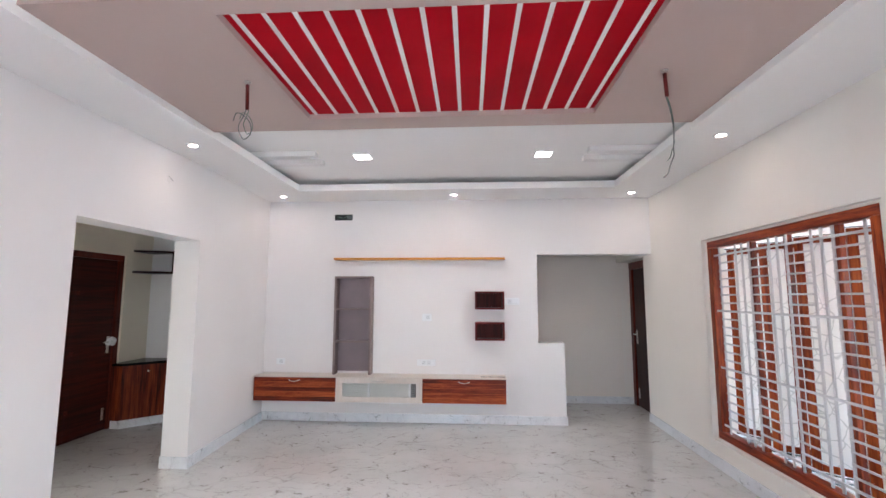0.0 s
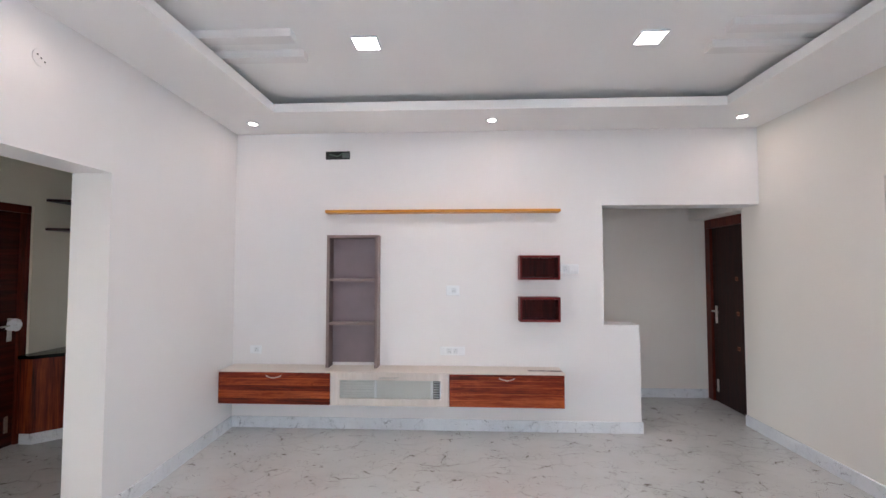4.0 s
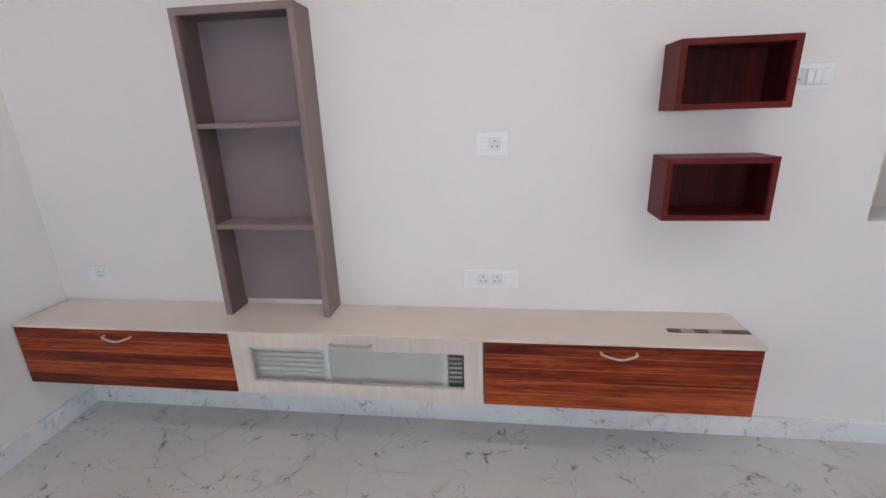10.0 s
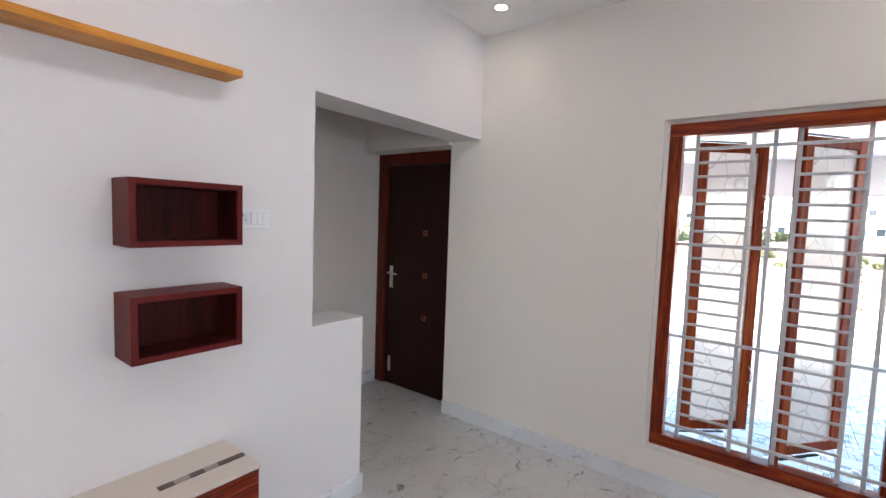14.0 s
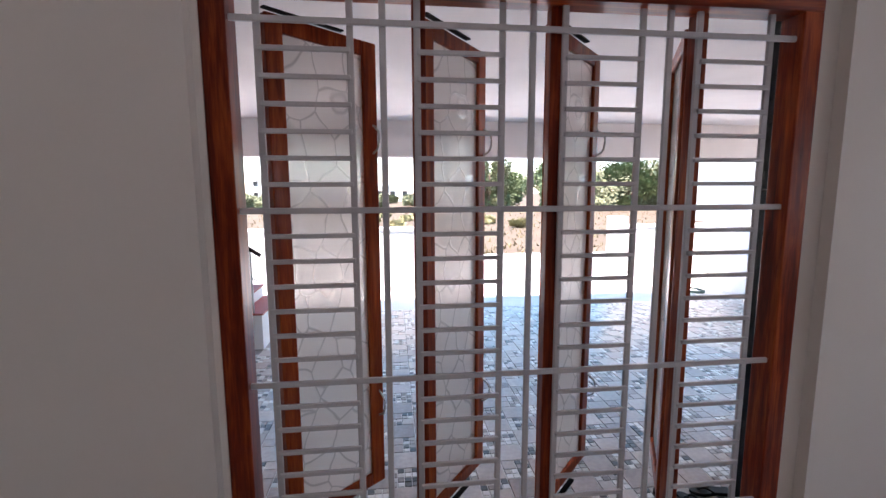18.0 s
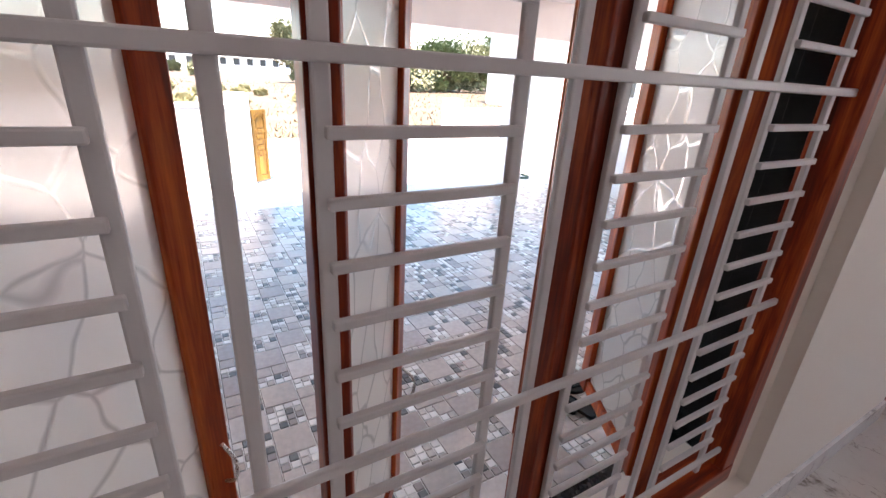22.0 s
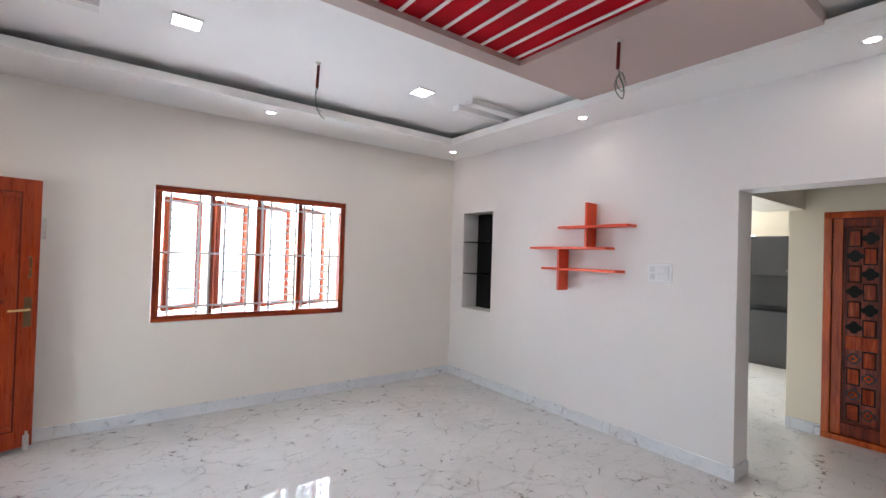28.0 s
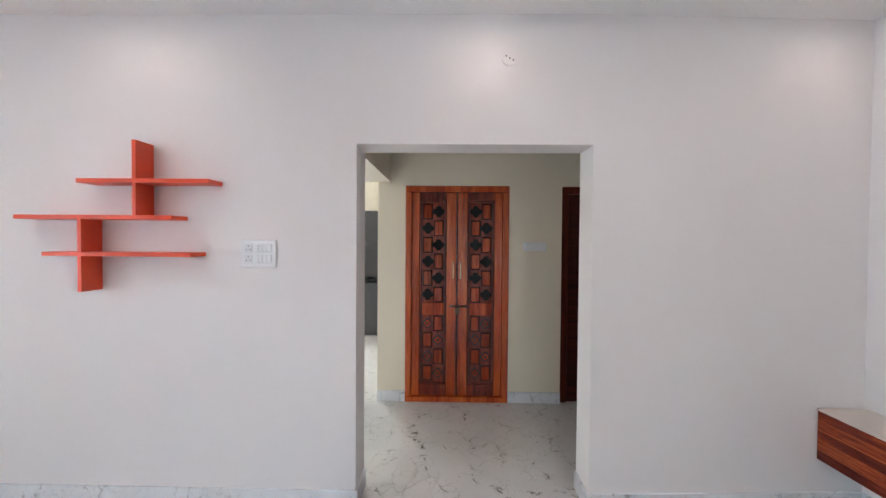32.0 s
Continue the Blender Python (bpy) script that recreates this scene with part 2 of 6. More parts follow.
def marble(name, base, vein, rough=0.08, vein_scale=1.25, width=0.02, strength=0.75, size=1.1):
    """Pale stone with a net of hair veins, thicker dark fragments along them and faint clouds."""
    m = bpy.data.materials.new(name)
    m.use_nodes = True
    nt = m.node_tree
    b = nt.nodes["Principled BSDF"]
    tc = nt.nodes.new("ShaderNodeTexCoord")

    def texture(scale, detail, vector, roughness=0.6):
        n = nt.nodes.new("ShaderNodeTexNoise")
        n.inputs["Scale"].default_value, n.inputs["Detail"].default_value, n.inputs["Roughness"].default_value = scale * size, detail, roughness
        nt.links.new(vector, n.inputs["Vector"])
        return n

    def remap(value, lo, hi, to_lo=0.0, to_hi=1.0):
        n = nt.nodes.new("ShaderNodeMapRange")
        for key, v in (("From Min", lo), ("From Max", hi), ("To Min", to_lo), ("To Max", to_hi)):
            n.inputs[key].default_value = v
        nt.links.new(value, n.inputs["Value"])
        return n.outputs[0]

    def math_node(op, p, q):
        n = nt.nodes.new("ShaderNodeMath")
        n.operation = op
        for i, v in enumerate((p, q)):
            if isinstance(v, float):
                n.inputs[i].default_value = v
            else:
                nt.links.new(v, n.inputs[i])
        return n.outputs[0]

    def bent(amount, scale, detail):
        n = texture(scale, detail, tc.outputs["Object"], 0.56)
        mad = nt.nodes.new("ShaderNodeVectorMath")
        mad.operation = 'MULTIPLY_ADD'
        mad.inputs[1].default_value = (amount, amount, amount)
        nt.links.new(n.outputs["Color"], mad.inputs[0])
        nt.links.new(tc.outputs["Object"], mad.inputs[2])
        return mad.outputs[0]

    def net(vector, scale, turn, squash):
        rot = nt.nodes.new("ShaderNodeMapping")
        rot.inputs["Rotation"].default_value = (0.2, 0.15, turn)
        rot.inputs["Scale"].default_value = (1.0, squash, 1.0)
        nt.links.new(vector, rot.inputs["Vector"])
        vo = nt.nodes.new("ShaderNodeTexVoronoi")
        vo.feature = 'DISTANCE_TO_EDGE'
        vo.inputs["Scale"].default_value = scale * vein_scale
        nt.links.new(rot.outputs[0], vo.inputs["Vector"])
        return vo.outputs["Distance"]

    coarse = net(bent(0.42, 2.4, 4.0), 2.4, 0.6, 1.8)
    small = net(bent(0.22, 5.5, 4), 6.2, 0.9, 1.6)
    mask1 = texture(1.7, 4, tc.outputs["Object"]).outputs["Fac"]
    mask2 = texture(4.3, 5, tc.outputs["Object"]).outputs["Fac"]
    frag = texture(11.0, 4, tc.outputs["Object"]).outputs["Fac"]
    hair = math_node('MULTIPLY', remap(coarse, 0.0, width * 0.55, 1.0, 0.0), math_node('MULTIPLY', remap(mask1, 0.46, 0.60, 0.06, 0.85), remap(frag, 0.42, 0.54, 0.12, 1.0)))
    hair2 = math_node('MULTIPLY', remap(small, 0.0, width * 0.9, 1.0, 0.0), remap(mask2, 0.47, 0.58, 0.0, 0.6))
    thick = math_node('MULTIPLY', remap(coarse, 0.0, width * 2.0, 1.0, 0.0), math_node('MULTIPLY', remap(frag, 0.50, 0.60), remap(mask2, 0.44, 0.56)))
    smudge = math_node('MULTIPLY', remap(coarse, 0.0, width * 5.0, 0.16, 0.0), remap(mask1, 0.46, 0.62))
    total = math_node('MAXIMUM', math_node('MAXIMUM', hair, hair2), math_node('MAXIMUM', thick, smudge))
    total = math_node('MULTIPLY', total, strength)
    cloud = texture(2.2, 7, tc.outputs["Object"]).outputs["Fac"]
    cr = nt.nodes.new("ShaderNodeValToRGB")
    cr.color_ramp.elements[0].position, cr.color_ramp.elements[1].position = 0.32, 0.62
    cr.color_ramp.elements[0].color = [c * 0.90 for c in base] + [1]
    cr.color_ramp.elements[1].color = [*base, 1]
    nt.links.new(cloud, cr.inputs["Fac"])
    mx = nt.nodes.new("ShaderNodeMix")
    mx.data_type = 'RGBA'
    mx.inputs["B"].default_value = [*vein, 1]
    nt.links.new(total, mx.inputs["Factor"])
    nt.links.new(cr.outputs[0], mx.inputs["A"])
    nt.links.new(mx.outputs["Result"], b.inputs["Base Color"])
    nt.links.new(remap(cloud, 0.3, 0.7, rough * 0.7, rough * 1.4), b.inputs["Roughness"])
    b.inputs["Specular IOR Level"].default_value = 0.85
    return m


def glowing(name, color, strength):
    m = bpy.data.materials.new(name)
    m.use_nodes = True
    b = m.node_tree.nodes["Principled BSDF"]
    b.inputs["Base Color"].default_value = [*color, 1]
    b.inputs["Emission Color"].default_value = [*color, 1]
    b.inputs["Emission Strength"].default_value = strength
    return m


def clear_glass(name, tint, see=0.8, rough=0.02):
    m = bpy.data.materials.new(name)
    m.use_nodes = True
    nt = m.node_tree
    nt.nodes.remove(nt.nodes["Principled BSDF"])
    out = nt.nodes["Material Output"]
    tr = nt.nodes.new("ShaderNodeBsdfTransparent")
    tr.inputs["Color"].default_value = [*tint, 1]
    gl = nt.nodes.new("ShaderNodeBsdfGlossy")
    gl.inputs["Roughness"].default_value = rough
    mx = nt.nodes.new("ShaderNodeMixShader")
    mx.inputs[0].default_value = 0.08
    nt.links.new(tr.outputs[0], mx.inputs[1])
    nt.links.new(gl.outputs[0], mx.inputs[2])
    nt.links.new(mx.outputs[0], out.inputs["Surface"])
    return m


def figured_glass(name):
    """Frosted pane with a raised leaf-vein pattern."""
    m = bpy.data.materials.new(name)
    m.use_nodes = True
    nt = m.node_tree
    nt.nodes.remove(nt.nodes["Principled BSDF"])
    out = nt.nodes["Material Output"]
    tc = nt.nodes.new("ShaderNodeTexCoord")
    nz = nt.nodes.new("ShaderNodeTexNoise")
    nz.inputs["Scale"].default_value, nz.inputs["Detail"].default_value = 4.0, 2
    nt.links.new(tc.outputs["Object"], nz.inputs["Vector"])
    mad = nt.nodes.new("ShaderNodeVectorMath")
    mad.operation = 'MULTIPLY_ADD'
    mad.inputs[1].default_value = (0.13, 0.13, 0.13)
    nt.links.new(nz.outputs["Color"], mad.inputs[0])
    nt.links.new(tc.outputs["Object"], mad.inputs[2])
    mp = nt.nodes.new("ShaderNodeMapping")
    mp.inputs["Scale"].default_value = (1.15, 1.15, 0.85)
    nt.links.new(mad.outputs[0], mp.inputs["Vector"])
    vo = nt.nodes.new("ShaderNodeTexVoronoi")
    vo.feature = 'DISTANCE_TO_EDGE'
    vo.inputs["Scale"].default_value = 8.0
    nt.links.new(mp.outputs[0], vo.inputs["Vector"])
    ln = nt.nodes.new("ShaderNodeMapRange")
    ln.inputs["From Min"].default_value, ln.inputs["From Max"].default_value = 0.004, 0.038
    ln.inputs["To Min"].default_value, ln.inputs["To Max"].default_value = 1.0, 0.0
    nt.links.new(vo.outputs["Distance"], ln.inputs["Value"])
    bp = nt.nodes.new("ShaderNodeBump")
    bp.inputs["Strength"].default_value, bp.inputs["Distance"].default_value = 0.16, 0.005
    nt.links.new(ln.outputs[0], bp.inputs["Height"])
    tl = nt.nodes.new("ShaderNodeBsdfTranslucent")
    tl.inputs["Color"].default_value = (0.92, 0.90, 0.88, 1)
    df = nt.nodes.new("ShaderNodeBsdfDiffuse")
    df.inputs["Color"].default_value = (0.84, 0.82, 0.80, 1)
    tp = nt.nodes.new("ShaderNodeBsdfRefraction")
    tp.inputs["Color"].default_value = (0.80, 0.79, 0.78, 1)
    tp.inputs["Roughness"].default_value = 0.42
    tp.inputs["IOR"].default_value = 1.12
    gl = nt.nodes.new("ShaderNodeBsdfGlossy")
    gl.inputs["Roughness"].default_value = 0.12
    for n in (tl, df, gl, tp):
        nt.links.new(bp.outputs[0], n.inputs["Normal"])
    m1, m2, m3 = (nt.nodes.new("ShaderNodeMixShader") for _ in range(3))
    m1.inputs[0].default_value = 0.35
    nt.links.new(tl.outputs[0], m1.inputs[1])
    nt.links.new(df.outputs[0], m1.inputs[2])
    clear = nt.nodes.new("ShaderNodeMapRange")
    clear.inputs["To Min"].default_value, clear.inputs["To Max"].default_value = 0.46, 0.80
    nt.links.new(ln.outputs[0], clear.inputs["Value"])
    nt.links.new(clear.outputs[0], m2.inputs[0])
    nt.links.new(m1.outputs[0], m2.inputs[1])
    nt.links.new(tp.outputs[0], m2.inputs[2])
    sheen = nt.nodes.new("ShaderNodeMapRange")
    sheen.inputs["To Min"].default_value, sheen.inputs["To Max"].default_value = 0.05, 0.34
    nt.links.new(ln.outputs[0], sheen.inputs["Value"])
    nt.links.new(sheen.outputs[0], m3.inputs[0])
    nt.links.new(m2.outputs[0], m3.inputs[1])
    nt.links.new(gl.outputs[0], m3.inputs[2])
    nt.links.new(m3.outputs[0], out.inputs["Surface"])
    return m


M_WALL = material("white_wall_paint", (0.79, 0.768, 0.765), 0.55, vary=0.025, scale=1.2, fine=220, bump=0.03)
M_WARMWALL = material("warm_white_wall_paint", (0.80, 0.762, 0.71), 0.55, vary=0.025, scale=1.2, fine=220, bump=0.03)
M_IVORY = material("ivory_wall_paint", (0.80, 0.745, 0.69), 0.55, vary=0.03, scale=1.2, fine=220, bump=0.03)
M_CREAM = material("cream_wall_paint", (0.78, 0.715, 0.59), 0.55, vary=0.03, scale=1.2, fine=220, bump=0.03)
M_CEIL = material("white_ceiling_paint", (0.89, 0.88, 0.868), 0.6, vary=0.02, scale=1.0, fine=200, bump=0.02)
M_BEIGE = material("rose_beige_paint", (0.52, 0.40, 0.36), 0.55, vary=0.03, scale=1.5, fine=200, bump=0.03)
M_RED = material("red_ceiling_paint", (0.46, 0.003, 0.012), 0.55, vary=0.14, scale=3, fine=160, bump=0.05, spec=0.07)
M_TRIM = material("white_trim_paint", (0.82, 0.80, 0.79), 0.45, vary=0.02, fine=160, bump=0.03)
M_FLOOR = marble("polished_marble_floor", (0.62, 0.615, 0.60), (0.12, 0.088, 0.066), rough=0.03, strength=0.95)
M_SKIRT = marble("marble_skirting", (0.79, 0.81, 0.84), (0.20, 0.20, 0.22), rough=0.14, vein_scale=1.9, width=0.024, strength=0.75, size=1.5)
M_TEAK = wood("varnished_teak", (0.05, 0.0048, 0.0022), (0.205, 0.0225, 0.0055), (0.52, 0.10, 0.019), axis='Z', coat=0.2, contrast=(0.33, 0.50, 0.72), rough=0.3, spec=0.22)
# the frames' teak, lightened for daylight falling on the open casements
M_SASH = wood("daylit_teak", (0.085, 0.009, 0.003), (0.27, 0.037, 0.0075), (0.53, 0.12, 0.023), axis='Z', coat=0.2, contrast=(0.33, 0.50, 0.72), rough=0.3, spec=0.22)
M_TEAKX = wood("varnished_teak_head", (0.05, 0.0048, 0.0022), (0.205, 0.0225, 0.0055), (0.52, 0.10, 0.019), axis='X', coat=0.2, contrast=(0.33, 0.50, 0.72), rough=0.3, spec=0.22)
M_DOORWOOD = wood("carved_teak", (0.20, 0.021, 0.0043), (0.305, 0.035, 0.0063), (0.41, 0.056, 0.009), axis='Z', coat=0.35, scale=1.3, shift=0.08, contrast=(0.34, 0.5, 0.68), spec=0.3, rough=0.28)
# dark teak for border strips and for shade painted round ribs and stems
M_DOORDARK = wood("carved_teak_dark", (0.08, 0.009, 0.004), (0.12, 0.013, 0.005), (0.16, 0.02, 0.006), axis='Z', shift=0.08)
M_DARKDOOR = wood("dark_mahogany_veneer", (0.010, 0.0022, 0.0016), (0.018, 0.0032, 0.002), (0.029, 0.005, 0.003), axis='Z', coat=0.1, rough=0.42, contrast=(0.39, 0.50, 0.64))
M_HALLDOOR = wood("deep_red_veneer", (0.030, 0.0035, 0.0025), (0.052, 0.0062, 0.004), (0.078, 0.0105, 0.006), axis='X', stretch=22, scale=1.1, rough=0.4, contrast=(0.40, 0.5, 0.62), shift=0.1)
M_CABWOOD = wood("dark_walnut_red_laminate", (0.030, 0.0035, 0.002), (0.115, 0.0135, 0.005), (0.27, 0.05, 0.014), axis='Z', stretch=20, scale=1.0, rough=0.3, contrast=(0.41, 0.5, 0.63), shift=0.1)
M_INLAY = material("dull_copper_inlay", (0.22, 0.07, 0.035), 0.45, metal=0.3, vary=0.2, scale=30, bump=0.02)
M_DOORFRAME = wood("reddish_door_frame", (0.05, 0.0065, 0.0035), (0.095, 0.0115, 0.0055), (0.145, 0.021, 0.008), axis='Z', contrast=(0.39, 0.5, 0.64), shift=0.15)
M_POOJA = wood("honey_teak", (0.12, 0.013, 0.004), (0.44, 0.066, 0.014), (0.66, 0.17, 0.036), axis='Z', coat=0.7, scale=1.0, stretch=9, shift=0.15, contrast=(0.30, 0.5, 0.74), spec=0.5, rough=0.15)
M_POOJADARK = wood("dark_teak_panel", (0.055, 0.0065, 0.003), (0.13, 0.0155, 0.0055), (0.25, 0.038, 0.010), axis='Z', coat=0.5, shift=0.2, contrast=(0.38, 0.5, 0.64), spec=0.35)
M_BLACKBROWN = material("black_brown", (0.022, 0.006, 0.004), 0.5, vary=0.2, scale=20, bump=0.03)
M_TVWOOD = plank_laminate("walnut_red_laminate", (0.06, 0.006, 0.0035), (0.205, 0.0235, 0.008), (0.48, 0.11, 0.03))
M_ASH = wood("pale_ash_laminate", (0.62, 0.55, 0.50), (0.65, 0.58, 0.53), (0.68, 0.61, 0.56), axis='Z', stretch=20, scale=2.0, coat=0.05, rough=0.4, shift=0.05, contrast=(0.40, 0.5, 0.6))
M_BROWNTILE = material("brown_inlay", (0.085, 0.055, 0.048), 0.35, vary=0.1, bump=0.02)
M_BEIGETILE = material("beige_inlay", (0.36, 0.29, 0.26), 0.35, vary=0.1, bump=0.02)
M_CREAMLAM = material("cream_laminate", (0.70, 0.62, 0.55), 0.35, vary=0.03, scale=4, fine=150, bump=0.02)
M_TAUPEBACK = material("mauve_grey_laminate", (0.235, 0.188, 0.205), 0.5, vary=0.07, scale=5, fine=200, bump=0.06, spec=0.25)
# darker copy of the taupe, for shade inside the tall shelf
M_TAUPESHADE = material("taupe_shade", (0.15, 0.105, 0.10), 0.55, vary=0.1, scale=5, fine=200, bump=0.06, spec=0.2)
# dark wood-grain back; the same colour paints shade on the inner faces
M_MAROONDARK = wood("maroon_back_and_shade", (0.022, 0.0028, 0.0028), (0.048, 0.0045, 0.0045), (0.075, 0.008, 0.007), axis='Z', stretch=16, scale=2.0, coat=0.0, rough=0.5, spec=0.15, contrast=(0.38, 0.5, 0.64), shift=0.05)
M_TAUPE = material("taupe_laminate", (0.245, 0.185, 0.178), 0.5, vary=0.07, scale=5, fine=200, bump=0.06, spec=0.25)
M_MAROON = material("maroon_laminate", (0.125, 0.011, 0.010), 0.45, vary=0.10, scale=6, fine=180, bump=0.05, spec=0.2)
M_ORANGE = material("orange_red_laminate", (0.78, 0.075, 0.02), 0.4, vary=0.06, scale=5, fine=160, bump=0.03)
M_OCHRE = wood("ochre_wood", (0.50, 0.19, 0.025), (0.62, 0.25, 0.035), (0.70, 0.31, 0.055), axis='X', coat=0.2, contrast=(0.4, 0.5, 0.62), shift=0.1)
M_STEEL = material("brushed_steel", (0.62, 0.60, 0.57), 0.28, metal=1.0, vary=0.06, fine=300, bump=0.02)
M_BRASS = material("brass", (0.72, 0.52, 0.24), 0.28, metal=1.0, vary=0.1, fine=200, bump=0.03)
M_BRONZE = material("dark_bronze", (0.16, 0.105, 0.06), 0.35, metal=0.8, vary=0.15, fine=200, bump=0.03)
M_GRILLE = material("light_grey_enamel", (0.56, 0.55, 0.56), 0.35, vary=0.05, scale=9, fine=120, bump=0.05)
M_PLASTIC = material("white_plastic", (0.85, 0.87, 0.89), 0.25, vary=0.01, bump=0.0)
M_PLASTICG = material("grey_white_plastic", (0.71, 0.735, 0.76), 0.3, vary=0.02, bump=0.0)
M_BLACK = material("black_polished_granite", (0.006, 0.006, 0.007), 0.25, vary=0.3, scale=60, fine=200, bump=0.01, spec=0.15)
M_BLACKM = material("black_laminate", (0.006, 0.006, 0.006), 0.4, vary=0.2, bump=0.02, spec=0.15)
M_WIRE = material("grey_wire", (0.13, 0.15, 0.15), 0.5, bump=0.0)
M_WIREG = material("green_wire", (0.10, 0.17, 0.13), 0.5, bump=0.0)
M_HOLE = material("dark_recess_plate", (0.03, 0.035, 0.035), 0.9, vary=0.5, scale=30, bump=0.4)
M_GLASS = clear_glass("clear_glass", (0.96, 0.97, 0.965))
M_SMOKE = clear_glass("dark_glass_shelf", (0.10, 0.11, 0.11))
M_FIGURED = figured_glass("figured_glass")
M_PANEL = glowing("led_diffuser", (1.0, 1.0, 1.0), 2.0)
M_BULB = glowing("led_bulb", (1.0, 0.90, 0.82), 3.0)
M_PORCHWALL = material("peach_white_paint", (0.90, 0.835, 0.815), 0.7, vary=0.04, scale=2, fine=90, bump=0.1)
M_CHARCOAL = material("charcoal_laminate", (0.045, 0.045, 0.048), 0.3, vary=0.08, bump=0.02)
M_PALESLAT = material("pale_grey_green_laminate", (0.66, 0.66, 0.635), 0.4, vary=0.04, bump=0.02)
M_GREYLAM = material("light_grey_laminate", (0.45, 0.46, 0.46), 0.35, vary=0.05, bump=0.02)


# ---- mesh helpers ----
def add_box(bm, x0, x1, y0, y1, z0, z1, bevel=0.0):
    vs = [bm.verts.new((x, y, z)) for x in (x0, x1) for y in (y0, y1) for z in (z0, z1)]
    fs = [bm.faces.new([vs[i] for i in q]) for q in
          ((0, 1, 3, 2), (4, 6, 7, 5), (0, 4, 5, 1), (2, 3, 7, 6), (0, 2, 6, 4), (1, 5, 7, 3))]
    if bevel:
        es = list({e for f in fs for e in f.edges})
        bmesh.ops.bevel(bm, geom=es, offset=bevel, segments=2, profile=0.5, affect='EDGES', clamp_overlap=True)
    return bm


def box(x0, x1, y0, y1, z0, z1, bevel=0.0):
    return add_box(bmesh.new(), min(x0, x1), max(x0, x1), min(y0, y1), max(y0, y1), min(z0, z1), max(z0, z1), bevel)


def boxes(rows, bevel=0.0):
    bm = bmesh.new()
    for r in rows:
        add_box(bm, *r, bevel)
    return bm


def add_cyl(bm, p0, p1, r0, r1=None, seg=16, caps=True):
    p0, p1 = Vector(p0), Vector(p1)
    r1 = r0 if r1 is None else r1
    d = p1 - p0
    m = Matrix.Translation((p0 + p1) / 2) @ d.to_track_quat('Z', 'Y').to_matrix().to_4x4()
    bmesh.ops.create_cone(bm, cap_ends=caps, segments=seg, radius1=r0, radius2=r1, depth=d.length, matrix=m)
    return bm


def cyl(p0, p1, r0, r1=None, seg=16):
    return add_cyl(bmesh.new(), p0, p1, r0, r1, seg)


def add_tube(bm, pts, r, seg=8):
    """A round wire through the points."""
    pts = [Vector(p) for p in pts]
    rings = []
    for i, p in enumerate(pts):
        d = (pts[min(i + 1, len(pts) - 1)] - pts[max(i - 1, 0)]).normalized()
        q = d.to_track_quat('Z', 'Y')
        rings.append([bm.verts.new(p + q @ Vector((r * math.cos(a), r * math.sin(a), 0))) for a in
                      (2 * math.pi * k / seg for k in range(seg))])
    for a, b in zip(rings, rings[1:]):
        for k in range(seg):
            bm.faces.new((a[k], a[(k + 1) % seg], b[(k + 1) % seg], b[k]))
    bm.faces.new(rings[0][::-1])
    bm.faces.new(rings[-1])
    return bm


def smooth(pts, steps=6):
    """A Catmull-Rom curve through a few points."""
    p = [Vector(q) for q in pts]
    p = [2 * p[0] - p[1]] + p + [2 * p[-1] - p[-2]]
    out = []
    for i in range(1, len(p) - 2):
        for k in range(steps):
            t = k / steps
            out.append(0.5 * (2 * p[i] + (p[i + 1] - p[i - 1]) * t + (2 * p[i - 1] - 5 * p[i] + 4 * p[i + 1] - p[i + 2]) * t * t
                              + (3 * p[i] - p[i - 1] - 3 * p[i + 1] + p[i + 2]) * t ** 3))
    return out + [p[-2]]


def mesh_of(name, bm, mat, shade=False):
    me = bpy.data.meshes.new(name)
    bmesh.ops.recalc_face_normals(bm, faces=bm.faces)
    bm.to_mesh(me)
    bm.free()
    me.materials.append(mat)
    if shade:
        for p in me.polygons:
            p.use_smooth = True
    return me


def part(name, bm, mat, parent, label="", shade=False):
    ob = new(name, mesh_of(name, bm, mat, shade))
    ob.parent = parent
    if label:
        ob["label"] = label
    return ob


def thing(name, label, category, at=(0, 0, 0), turn=0, group=""):
    ob = new(name)
    ob.empty_display_size = 0.1
    ob.matrix_world = pose(*at, 0, 0, turn)
    return tagged(ob, label, category, group)


def solo(name, bm, mat, label, category, kind="", group="", shade=False):
    return tagged(new(name, mesh_of(name, bm, mat, shade)), label, category, group, kind)


